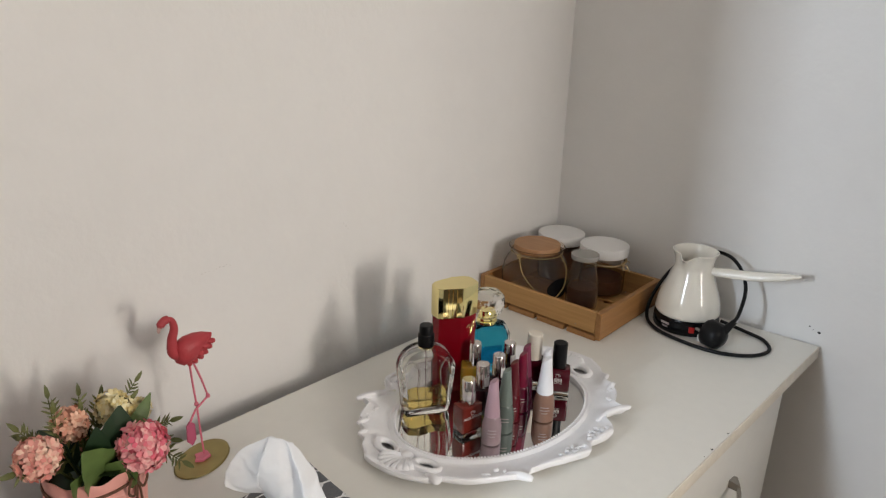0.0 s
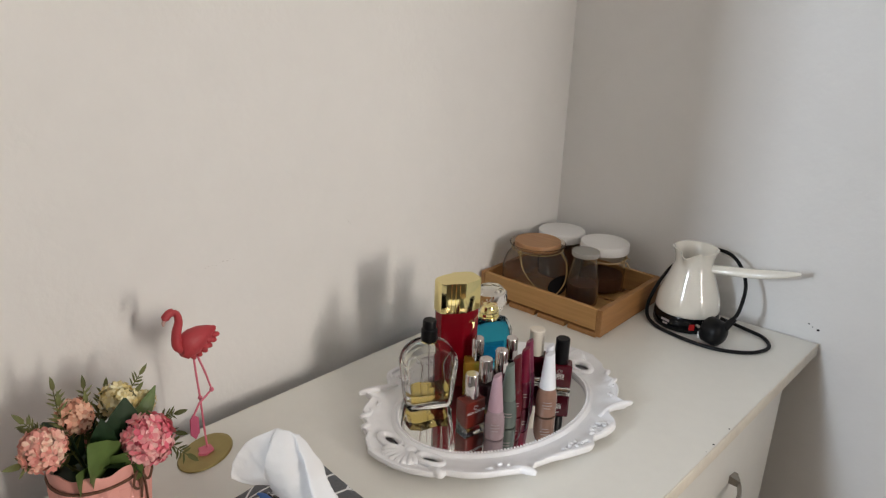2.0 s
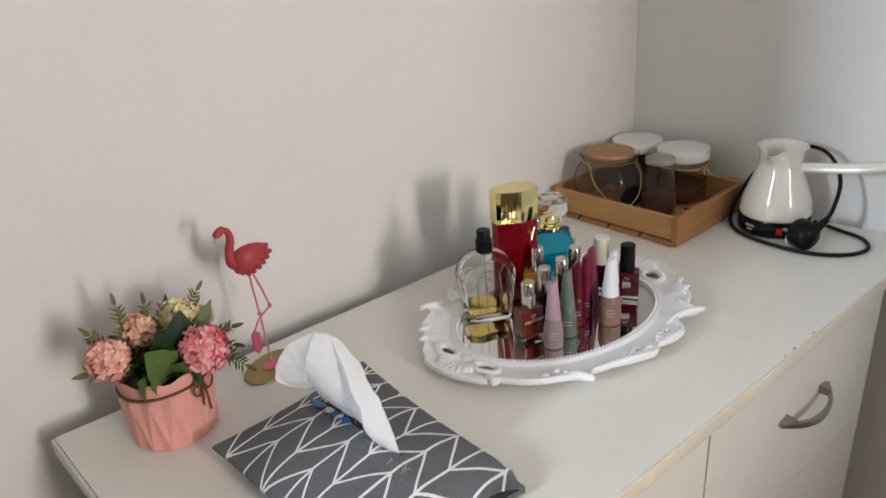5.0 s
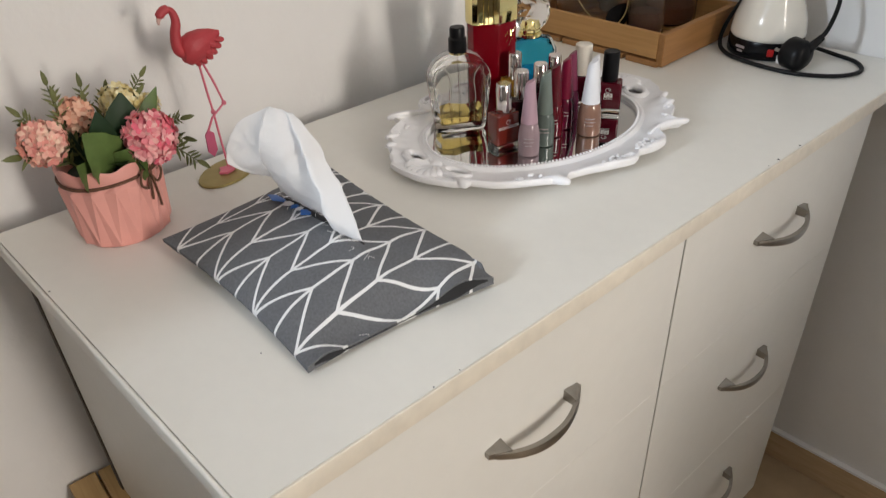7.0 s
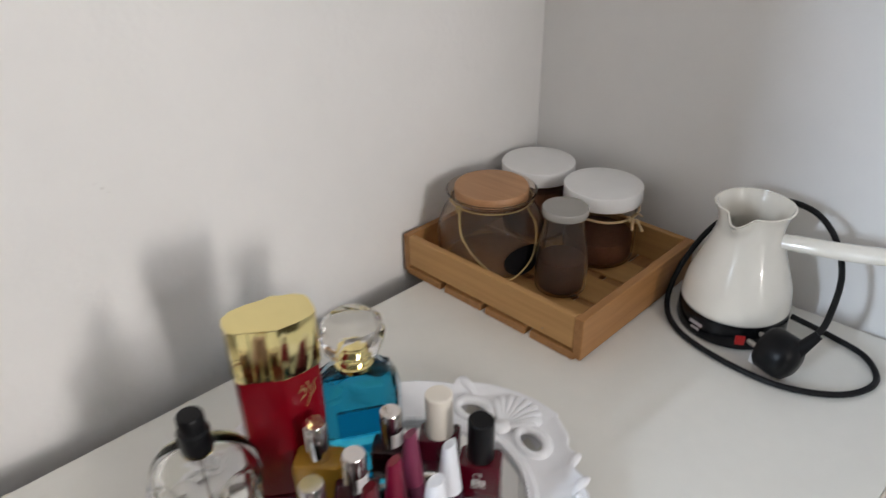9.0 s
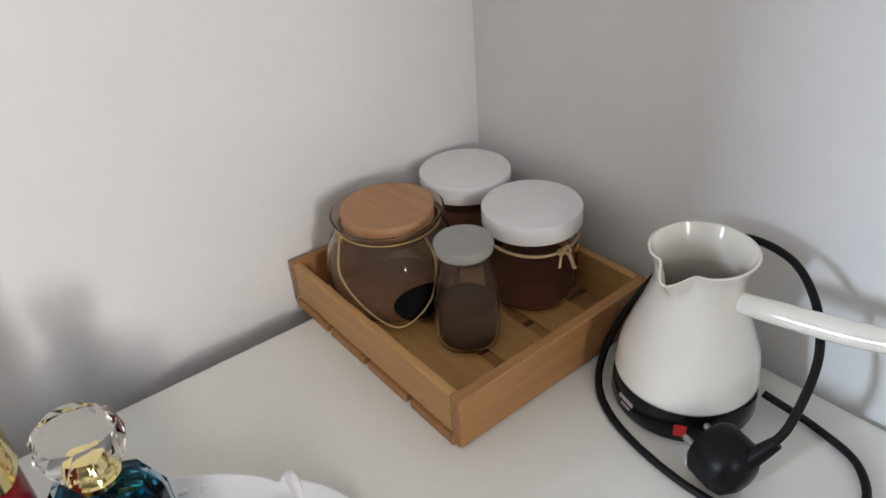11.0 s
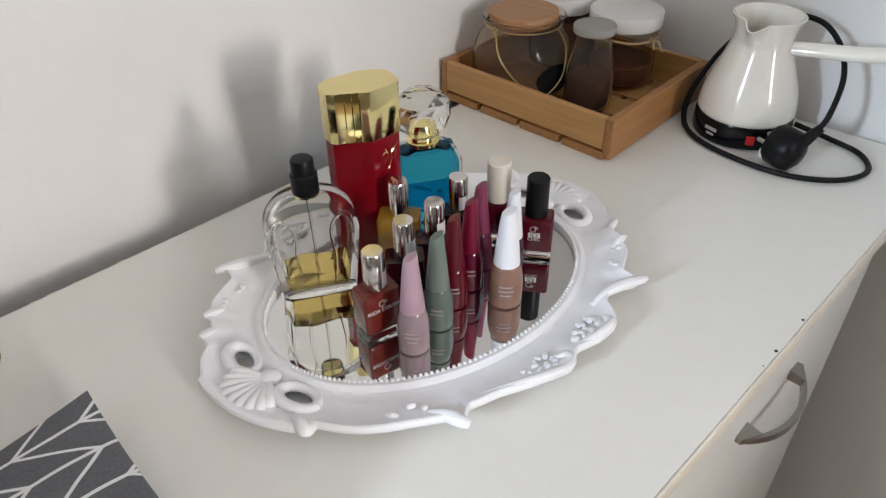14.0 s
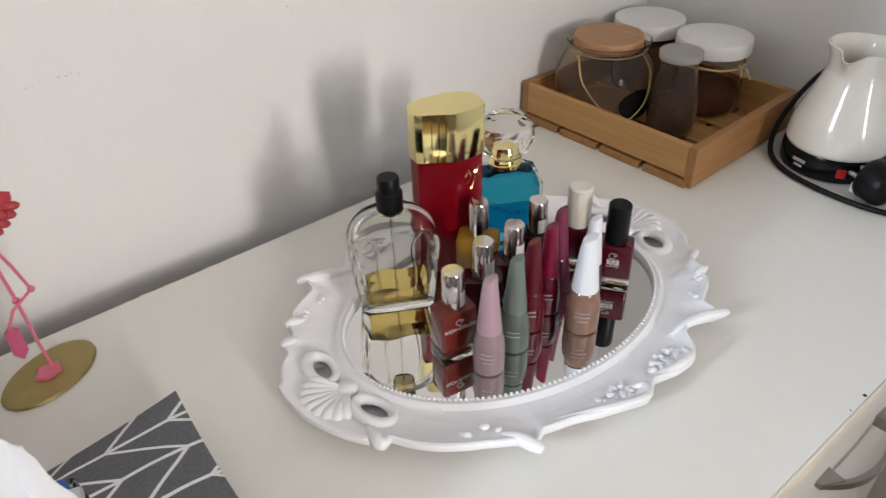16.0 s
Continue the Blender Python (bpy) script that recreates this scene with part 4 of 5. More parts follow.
PH = 0.104
body = slab(arch(0.081, PH, 0.034), 0.042, 0.008)
inner = slab(arch(0.067, PH - 0.022, 0.027), 0.0300, 0.005, 0.0125)
tmp = bpy.data.meshes.new("cavity")
bmesh.ops.recalc_face_normals(inner, faces=inner.faces)
bmesh.ops.reverse_faces(inner, faces=inner.faces)
inner.to_mesh(tmp)
inner.free()
bmesh.ops.recalc_face_normals(body, faces=body.faces)
body.from_mesh(tmp)
bpy.data.meshes.remove(tmp)
me = bpy.data.meshes.new("bottle_body")
body.to_mesh(me)
body.free()
me.materials.append(PERFGLASS)
me.shade_smooth()
me.set_sharp_from_angle(angle=radians(45))
gb = new("bottle_body", me)
gb.parent = pf_
gb["label"] = "thick clear glass"
part("perfume", slab([(-0.0265, 0.0), (0.0265, 0.0), (0.0290, 0.019), (0.012, 0.0155), (-0.012, 0.0200), (-0.0290, 0.016)], 0.0292, 0.003, 0.0128), YELLOWLIQ, pf_, "pale yellow perfume")
for s in (-1, 1):
    pts = smooth_path([(s * 0.014, -0.0210, 0.018), (s * 0.0165, -0.0216, 0.05), (s * 0.0150, -0.0216, 0.078), (s * 0.024, -0.0203, 0.092), (s * 0.032, -0.010, 0.080), (s * 0.0345, -0.006, 0.04), (s * 0.0335, -0.006, 0.012)], 6)
    part("glass_ridge", tube(pts, 0.0015, 8), PERFGLASS, pf_, "raised glass ridge")
part("collar", lathe([(0.0100, PH - 0.001), (0.0112, PH), (0.0112, PH + 0.003), (0.0100, PH + 0.004)], 32), GOLD, pf_, "thin gold collar")
part("cap", lathe([(0.0112, PH + 0.002), (0.0117, PH + 0.003), (0.0116, PH + 0.019), (0.0105, PH + 0.0202), (0.0098, PH + 0.021), (0.0096, PH + 0.032), (0.0086, PH + 0.0335), (0.001, PH + 0.0336)], 40), BLACK, pf_, "black stepped cap")
part("dip_tube", tube([(0, 0, 0.012), (0.001, 0, 0.05), (0, 0, PH)], 0.0012, 8), GLASS, pf_)

# tall red bottle with a fluted gold cap
rb = thing("perfume_bottle", pose(-0.643, 0.768, BASE, 0, 0, 74), "tall deep red perfume bottle with a polished gold cap", "perfume")


def lobed(w, d, steps=False):
    """A flattened drop: two front planes that meet in an upright ridge, a rounded back with a low peak."""
    h, e = w / 2, d / 2
    front = [(-h + 0.0015, -e * 0.42), (-h * 0.80, -e * 0.62)]
    if steps:
        for k in range(3):
            x = -h * 0.62 + k * 0.0060
            y = -e * (0.66 + 0.095 * k)
            front += [(x, y), (x + 0.0016, y - 0.0002), (x + 0.0020, y - 0.0016)]
    front += [(-h * 0.05, -e * 0.98), (h * 0.02, -e * 1.02), (h * 0.50, -e * 0.90), (h * 0.88, -e * 0.70), (h - 0.001, -e * 0.50), (h, -e * 0.25)]
    back = [(h, e * 0.30), (h * 0.95, e * 0.62), (h * 0.75, e * 0.86), (h * 0.42, e * 0.98), (h * 0.22, e * 1.10), (h * 0.05, e * 1.0), (-h * 0.35, e * 0.96), (-h * 0.75, e * 0.80), (-h * 0.96, e * 0.50), (-h, e * 0.15)]
    return front + back


part("bottle_body", prism(lobed(0.066, 0.042), 0.0, 0.123, bevel=0.002), RED, rb, "deep red lacquered glass")
part("cap", prism(lobed(0.069, 0.045, True), 0.1235, 0.171, bevel=0.0010), GOLD, rb, "fluted polished gold cap", crease=17)
bm = bmesh.new()
for q in (((0.013, 0.112), (0.016, 0.104), (0.012, 0.098)), ((0.018, 0.114), (0.020, 0.104), (0.017, 0.093), (0.014, 0.090)), ((0.022, 0.110), (0.024, 0.105), (0.021, 0.099)), ((0.010, 0.105), (0.013, 0.108), (0.017, 0.106)), ((0.019, 0.107), (0.023, 0.110), (0.026, 0.114))):
    tube(smooth_path([(x, -0.0222 + 0.17 * x, z) for x, z in q], 5), 0.00035, 5, bm)
part("emblem", bm, GOLD, rb, "fine gold flourish")

# blue perfume with a faceted crystal stopper
bb = thing("perfume_bottle", pose(-0.636, 0.836, BASE, 0, 0, 62) @ Matrix.Diagonal((1.38, 1.2, 1.14, 1)), "turquoise blue perfume bottle with a faceted crystal stopper", "perfume")
bm = bmesh.new()
oct_ = lambda w, d, c: [(w / 2 - c, -d / 2), (w / 2, -d / 2 + c), (w / 2, d / 2 - c), (w / 2 - c, d / 2), (-w / 2 + c, d / 2), (-w / 2, d / 2 - c), (-w / 2, -d / 2 + c), (-w / 2 + c, -d / 2)]
rings(bm, [[(x, y, z) for x, y in oct_(w, d, c)] for w, d, c, z in ((0.050, 0.026, 0.006, 0.0), (0.054, 0.030, 0.007, 0.003), (0.054, 0.030, 0.007, 0.060), (0.044, 0.026, 0.007, 0.074), (0.022, 0.020, 0.006, 0.0765))])
part("bottle_body", bm, clear("bluish_bottle_glass", (0.86, 0.95, 0.98), 0.0, ior=1.14), bb, "faceted clear glass", smooth=False)
bm = bmesh.new()
rings(bm, [[(x, y, z) for x, y in oct_(w, d, c)] for w, d, c, z in ((0.045, 0.021, 0.005, 0.0065), (0.0485, 0.0245, 0.006, 0.009), (0.0485, 0.0245, 0.006, 0.058), (0.040, 0.0215, 0.006, 0.0705), (0.020, 0.016, 0.005, 0.0735))])
part("perfume", bm, BLUEGLASS, bb, "turquoise perfume", smooth=False)
bm = bmesh.new()
rings(bm, [[(x, y, z) for x, y in oct_(0.030, 0.004, 0.001)] for z in (0.020, 0.046)])
ip = part("inset_panel", bm, clear("deep_blue_panel", (0.16, 0.58, 0.80), 0.0, ior=1.2), bb, "darker recessed panel", smooth=False)
ip.matrix_local = pose(0, -0.0135, 0)
part("collar", lathe([(0.0105, 0.0768), (0.0120, 0.0775), (0.0120, 0.081), (0.0105, 0.082), (0.0112, 0.084), (0.0095, 0.087), (0.007, 0.098), (0.001, 0.100)], 32), GOLD, bb, "gold collar and stem")
bm = bmesh.new()
loops = []
for k, (r, z) in enumerate(((0.0105, 0.0855), (0.0175, 0.094), (0.0205, 0.106), (0.0190, 0.117), (0.0125, 0.1245))):
    loops.append([(r * math.cos(2 * math.pi * (i + 0.5 * (k % 2)) / 12), r * math.sin(2 * math.pi * (i + 0.5 * (k % 2)) / 12), z) for i in range(12)])
rings(bm, loops)
part("stopper", bm, CRYSTAL, bb, "faceted crystal stopper", smooth=False)


# ---- flower pot ----
fp = thing("flower_pot", pose(-0.712, 0.263, TOP) @ Matrix.Diagonal((1.0, 1.0, 1.06, 1)), "pink faceted ceramic pot of artificial flowers with brown cord bow", "flower pot")
bm = bmesh.new()
K = 28
rows = []
for r, z, fold in ((0.0455, 0.0, 0.0), (0.0480, 0.0025, 0.034), (0.0522, 0.064, -0.036), (0.0490, 0.0695, 0.0)):
    rows.append([bm.verts.new((r * (1 + fold * (-1) ** i) * math.cos(2 * math.pi * i / K), r * (1 + fold * (-1) ** i) * math.sin(2 * math.pi * i / K), z)) for i in range(K)])
for i in range(K):
    j = (i + 1) % K
    bm.faces.new((rows[0][i], rows[0][j], rows[1][j], rows[1][i]))
    a, b, c, d = rows[1][i], rows[1][j], rows[2][j], rows[2][i]
    for f in (((a, b, c), (a, c, d)) if i % 2 == 0 else ((a, b, d), (b, c, d))):
        bm.faces.new(f)
    bm.faces.new((rows[2][i], rows[2][j], rows[3][j], rows[3][i]))
bm.faces.new(rows[0][::-1])
part("pot_body", bm, PINKPOT, fp, "pink ceramic with folded facets", smooth=False)
rim = []
for i in range(96):
    a = 2 * math.pi * i / 96
    rim.append((0.0495 * math.cos(a), 0.0495 * math.sin(a), 0.074 + 0.0020 * math.sin(9 * a)))
loops = [[(x * k, y * k, z * 0 + zz + (z - 0.074) * w) for x, y, z in rim] for k, zz, w in ((0.965, 0.0695, 0), (1.02, 0.0715, 0.3), (1.045, 0.082, 1), (1.02, 0.086, 1), (0.97, 0.0845, 1), (0.93, 0.070, 0.3), (0.90, 0.030, 0))]
part("pot_rim", rings(bmesh.new(), loops, (False, False)), PINKPOT, fp, "wavy rim")
part("soil", lathe([(0.046, 0.066), (0.030, 0.070), (0.001, 0.072)], 24, ends=(False, True)), LEAFDARK, fp, "dark filling")
part("cord", tube([(0.0515 * math.cos(a), 0.0515 * math.sin(a), 0.0705 + 0.0015 * math.sin(2 * a + 1)) for a in (2 * math.pi * i / 48 for i in range(49))], 0.0017, 8), TWINE, fp, "brown cord round the neck")
A0 = radians(33)
bc = Vector((0.052 * math.cos(A0), 0.052 * math.sin(A0), 0.070))
tn = Vector((-math.sin(A0), math.cos(A0), 0))
bow = bmesh.new()
for s in (-1, 1):
    tube(smooth_path([bc, bc + tn * 0.010 * s + Vector((0.004, 0, 0.008)), bc + tn * 0.017 * s + Vector((0.004, 0, -0.004)), bc + tn * 0.008 * s + Vector((0.004, 0, -0.012)), bc], 6), 0.0014, 6, bow)
    tube(smooth_path([bc, bc + tn * 0.003 * s + Vector((0.003, 0, -0.014)), bc + tn * 0.005 * s + Vector((0.001, 0, -0.034 - 0.006 * s))], 6), 0.0014, 6, bow)
blob(bow, bc + Vector((0.001, 0, 0)), 0.0034, 8)
part("bow", bow, TWINE, fp, "tied brown bow")


def floret_ball(name, c, r, material, count, label):
    """A ball of small four-petalled florets."""
    bm = bmesh.new()
    for k in range(count):
        z = 1 - 2 * (k + 0.5) / count
        t = k * 2.399963
        d = Vector((math.sqrt(1 - z * z) * math.cos(t), math.sqrt(1 - z * z) * math.sin(t), z))
        d = (d + Vector((RND.uniform(-0.12, 0.12), RND.uniform(-0.12, 0.12), RND.uniform(-0.12, 0.12)))).normalized()
        q = d.to_track_quat("Z", "Y")
        spin = RND.uniform(0, 6.28)
        s = r * RND.uniform(0.25, 0.36)
        o = Vector(c) + d * r * RND.uniform(0.74, 1.0)
        for p in range(5):
            a = spin + 2 * math.pi * p / 5
            u, v = Vector((math.cos(a), math.sin(a), 0)), Vector((-math.sin(a), math.cos(a), 0))
            pts = [Vector((0, 0, -0.10 * s)), u * 0.55 * s + v * 0.42 * s + Vector((0, 0, 0.12 * s)), u * 1.0 * s + v * 0.2 * s + Vector((0, 0, 0.30 * s)), u * 1.0 * s - v * 0.2 * s + Vector((0, 0, 0.30 * s)), u * 0.55 * s - v * 0.42 * s + Vector((0, 0, 0.12 * s))]
            bm.faces.new([bm.verts.new(o + q @ w) for w in pts])
    blob(bm, c, r * 0.70, 12)
    return part(name, bm, material, fp, label, smooth=False)


floret_ball("flower_head", (0.043, 0.040, 0.104), 0.0262, PETALPINK, 110, "bright pink hydrangea ball")
floret_ball("flower_head", (0.010, -0.053, 0.118), 0.0220, PETALPALE, 95, "pale pink hydrangea ball")
floret_ball("flower_head", (-0.018, 0.036, 0.124), 0.0200, PETALCREAM, 75, "cream flower head")
floret_ball("flower_head", (-0.022, -0.010, 0.122), 0.0190, PETALPEACH, 75, "peach flower head")
floret_ball("flower_head", (-0.012, 0.062, 0.116), 0.0130, PETALCREAM, 60, "small cream flower head")
for sx, sy in ((0.030, 0.034), (0.010, -0.026), (-0.012, 0.030), (-0.014, 0.006)):
    part("stem", tube([(sx * 0.5, sy * 0.5, 0.068), (sx * 0.8, sy * 0.8, 0.095), (sx, sy, 0.120)], 0.0016, 6), LEAFDARK, fp)


def leaf_mesh(bm, base, tip, width, normal, cup=0.15, n=9):
    base, tip = Vector(base), Vector(tip)
    d = tip - base
    side = d.cross(Vector(normal)).normalized()
    up = side.cross(d).normalized()
    rows = []
    for i in range(n + 1):
        s = i / n
        w = width * math.sin(math.pi * min(1, s ** 0.8 * 0.98 + 0.01)) ** 0.8 * (1 + 0.08 * (i % 2))
        c = base + d * s + up * (0.10 * d.length * math.sin(math.pi * s))
        rows.append([bm.verts.new(c - side * w + up * cup * w), bm.verts.new(c - side * w * 0.5 + up * cup * 0.3 * w), bm.verts.new(c), bm.verts.new(c + side * w * 0.5 + up * cup * 0.3 * w), bm.verts.new(c + side * w + up * cup * w)])
    for a, b in zip(rows, rows[1:]):
        for k in range(4):
            bm.faces.new((a[k], a[k + 1], b[k + 1], b[k]))


for b, t, w, mat, lab in (((0.020, 0.004, 0.082), (0.054, -0.020, 0.142), 0.021, LEAF, "broad green leaf"), ((0.026, 0.014, 0.080), (0.056, 0.030, 0.112), 0.017, LEAF, "broad green leaf"),
                          ((0.012, 0.018, 0.085), (0.020, 0.034, 0.158), 0.020, LEAFDARK, "dark green leaf"), ((0.010, 0.0, 0.085), (0.030, 0.004, 0.150), 0.015, LEAFDARK, "dark green leaf"),
                          ((0.020, -0.020, 0.080), (0.050, -0.034, 0.112), 0.014, LEAF, "green leaf"), ((0.0, 0.03, 0.085), (-0.004, 0.078, 0.146), 0.009, LEAF, "green leaf"), ((0.014, 0.010, 0.08), (0.050, 0.010, 0.100), 0.018, LEAFDARK, "dark green leaf"),
                          ((-0.010, -0.012, 0.085), (-0.030, -0.036, 0.135), 0.016, LEAFDARK, "dark green leaf"), ((0.03, 0.03, 0.082), (0.056, 0.022, 0.098), 0.014, LEAFDARK, "dark green leaf")):
    bm = bmesh.new()
    leaf_mesh(bm, (b[0], b[1] - 0.004, b[2] - 0.010), (t[0], t[1] - 0.004, t[2] - 0.011), w * 1.12, (1, 0, 0.6))
    part("leaf", bm, mat, fp, lab)


def sprig(base, tip, bend, leaves, size, label):
    bm = bmesh.new()
    pts = smooth_path([base, (Vector(base) + Vector(tip)) / 2 + Vector(bend), tip], 8)
    tube(pts, lambda s: 0.0012 - 0.0006 * s, 5, bm)
    m = len(pts)
    for k in range(leaves):
        i = int(m * (0.25 + 0.74 * k / leaves))
        d = (pts[min(i + 1, m - 1)] - pts[i - 1]).normalized()
        for s in (-1, 1):
            out = Vector((RND.uniform(-0.5, 0.5), s, RND.uniform(-0.3, 0.5)))
            out = (out - d * out.dot(d)).normalized()
            L = size * RND.uniform(0.7, 1.1) * (1 - 0.3 * k / leaves)
            leaf_mesh(bm, pts[i], pts[i] + (d * 0.6 + out * 0.8) * L, L * 0.10, (1, 0, 0.5), n=4)
    leaf_mesh(bm, pts[-1], pts[-1] + (pts[-1] - pts[-3]).normalized() * size, size * 0.16, (1, 0, 0.5), n=4)
    part("sprig", bm, SPRIG, fp, label)


for b, t, bend, n_, s in (((-0.01, -0.01, 0.08), (-0.030, -0.022, 0.178), (0, -0.006, 0), 6, 0.017), ((-0.01, -0.02, 0.08), (-0.018, -0.062, 0.158), (0, -0.004, 0.01), 6, 0.018), ((0.0, -0.02, 0.08), (0.010, -0.078, 0.128), (0, 0, 0.012), 6, 0.022),
                          ((-0.02, 0.0, 0.08), (-0.034, 0.014, 0.166), (0, 0, 0), 5, 0.017), ((-0.02, 0.03, 0.08), (-0.030, 0.084, 0.162), (0, -0.006, 0.01), 6, 0.016), ((0.0, 0.04, 0.08), (0.010, 0.106, 0.118), (0, 0, 0.012), 6, 0.018),
                          ((0.02, 0.04, 0.08), (0.040, 0.104, 0.078), (0, 0, 0.016), 6, 0.019), ((0.01, 0.03, 0.08), (0.020, 0.100, 0.100), (0, 0, 0.016), 5, 0.018), ((-0.02, -0.02, 0.08), (-0.030, -0.050, 0.135), (0, 0, 0.01), 5, 0.020), ((-0.02, 0.01, 0.08), (-0.040, 0.040, 0.150), (0, 0, 0.01), 5, 0.018)):
    sprig((b[0], b[1], b[2] - 0.010), (t[0] * 0.92, t[1] * 0.86 - 0.006, t[2] * 0.93 - 0.010), bend, n_ + 4, s * 0.95, "olive green artificial sprig")
    if t[2] > 0.13:
        sprig((b[0] + 0.004, b[1] - 0.004, b[2] - 0.010), (t[0] * 0.8 + 0.006, t[1] * 0.74 - 0.008, t[2] * 0.93 - 0.024), bend, n_ + 1, s * 1.0, "olive green artificial sprig")

# ---- flamingo ----
fl = thing("flamingo_figurine", pose(-0.748, 0.405, TOP), "red painted metal flamingo on thin pink legs", "figurine")
bm = bmesh.new()
loops = [[((0.030 if z < 0.002 else 0.029) * k * math.cos(a), 0.044 * k * math.sin(a), z) for a in (2 * math.pi * i / 48 for i in range(48))] for k, z in ((0.97, 0.0), (1.0, 0.0008), (1.0, 0.0022), (0.97, 0.0032))]
rings(bm, loops)
bs = part("base", bm, BRASSBASE, fl, "flat oval base in old gold")
bs.matrix_local = pose(0, 0, 0, 0, 0, 28)
bm = bmesh.new()
loops = []
for s, y, z, w, h in ((0, -0.021, 0.166, 0.004, 0.007), (0.1, -0.018, 0.164, 0.010, 0.014), (0.3, -0.010, 0.163, 0.0135, 0.0185), (0.55, 0.003, 0.165, 0.0135, 0.0175), (0.8, 0.015, 0.168, 0.009, 0.0125), (0.93, 0.022, 0.170, 0.005, 0.008), (1, 0.028, 0.173, 0.0015, 0.003)):
    loops.append([(w * math.cos(a), y + 0.15 * h * math.sin(a), z + h * math.sin(a)) for a in (2 * math.pi * i / 20 for i in range(20))])
rings(bm, loops)
neck = smooth_path([(0, -0.013, 0.158), (0, -0.0225, 0.166), (0, -0.0225, 0.182), (0, -0.0185, 0.196), (0, -0.0205, 0.2075), (0, -0.0275, 0.2105), (0, -0.0335, 0.2065), (0, -0.0365, 0.2010)], 7)
tube(neck, lambda s: 0.0078 - 0.0042 * min(1, s * 1.6) + (0.0014 if 0.66 < s < 0.9 else 0) - (0.002 if s > 0.95 else 0), 12, bm)
part("body", bm, FLAMINGO, fl, "red body with curved neck")
for y, z, tilt, s in ((-0.006, 0.1475, 70, 0.9), (0.001, 0.1490, 60, 1.0), (0.008, 0.1520, 48, 1.05), (0.014, 0.1560, 36, 1.05), (0.020, 0.1610, 22, 1.0), (0.025, 0.1665, 10, 0.9), (0.006, 0.158, 40, 1.2), (0.014, 0.1645, 22, 1.1)):
    fe = bmesh.new()
    blob(fe, (0, 0, 0), 0.0072 * s, 10, (0.62, 1.0, 0.55))
    feather = part("feather", fe, FLAMINGO, fl, "scalloped wing feather")
    feather.matrix_local = pose(0.0068 if y in (0.006, 0.014) and z > 0.157 else 0.0035, y, z, -tilt, 0, 0)
fe = bmesh.new()
tube([(0, -0.0350, 0.2045), (0, -0.0372, 0.2000), (0, -0.0375, 0.1965)], lambda s: 0.0030 - 0.0018 * s, 10, fe)
part("beak", fe, surface("pale_beak", (0.62, 0.42, 0.38), 0.5), fl, "pale pink beak")
for pts in ([(0.002, -0.001, 0.148), (0.003, 0.008, 0.118), (0.004, 0.014, 0.092), (0.003, -0.004, 0.078), (0.001, -0.012, 0.062)], [(-0.003, -0.003, 0.148), (-0.003, -0.001, 0.11), (-0.003, 0.001, 0.082), (-0.002, 0.002, 0.04), (-0.002, 0.004, 0.006)]):
    part("leg", tube(pts, 0.0014, 8), LEGPINK, fl, "thin pink wire leg")
bm = bmesh.new()
for q in ((0.004, 0.014, 0.092), (-0.003, 0.001, 0.082)):
    blob(bm, q, 0.0031, 8)
part("knee_joint", bm, LEGPINK, fl)
bm = bmesh.new()
rings(bm, [[(0.001 + t, y, z) for y, z in ((-0.012, 0.064), (-0.006, 0.058), (-0.006, 0.036), (-0.012, 0.028), (-0.018, 0.036), (-0.017, 0.058))] for t in (-0.0012, 0.0012)])
part("raised_foot", bm, surface("dark_pink_paint", (0.48, 0.09, 0.17), 0.5), fl, "raised webbed foot")
bm = bmesh.new()
rings(bm, [[(x, y, z) for x, y in ((-0.006, 0.010), (0.006, 0.009), (0.010, -0.004), (0.004, -0.012), (0.0, -0.008), (-0.008, -0.006))] for z in (0.0034, 0.0068)])
part("standing_foot", bm, LEGPINK, fl, "webbed foot")

# ---- fabric tissue pouch ----
tp = thing("tissue_pouch", pose(-0.486, 0.378, TOP, 0, 0, 4.5), "grey and white herringbone cotton tissue cover with a slot", "tissue cover")
PX, PY = 0.130, 0.100
CORNERS = ((-0.130, -0.099, 0.028), (0.119, -0.100, 0.007), (0.152, 0.095, 0.026), (-0.129, 0.110, 0.034))
bm = bmesh.new()
NX, NY = 56, 48


def pouch_edge(u, v):
    """The flat quilt of the cover: a bilinear sheet through its four corners, with slack sides."""
    s, t = (u + 1) / 2, (v + 1) / 2
    q = [sum(w * c[k] for w, c in zip(((1 - s) * (1 - t), s * (1 - t), s * t, (1 - s) * t), CORNERS)) for k in range(3)]
    q[0] -= 0.006 * abs(u) ** 3 * u * (1 - v * v)
    q[1] -= 0.007 * abs(v) ** 3 * v * (1 - u * u)
    return q


def mouth_lip(v):
    """Height of the cover's wavy open end."""
    return 0.0085 + 0.006 * math.exp(-((v + 0.80) / 0.16) ** 2) + 0.014 * math.exp(-((v - 0.66) / 0.30) ** 2)


def pouch_height(u, v):
    z = pouch_edge(u, v)[2]
    e = max(0, 1 - abs(u) ** 2.4) * max(0, 1 - abs(v) ** 1.9)
    h = z + (0.0455 - z) * e ** 0.78
    h += 0.0030 * math.exp(-((v - 0.12) / 0.16) ** 2) * max(0, 1 - u * u)
    h += e * (0.0030 * noise.noise(Vector((u * 1.9, v * 1.9, 0.3))) + 0.0010 * noise.noise(Vector((u * 6, v * 6, 1.7))))
    if u > 0.72:
        k = min(1.0, (u - 0.72) / 0.28)
        k = k * k * (3 - 2 * k)
        h = h * (1 - k) + mouth_lip(v) * k
    return max(h, 0.004)


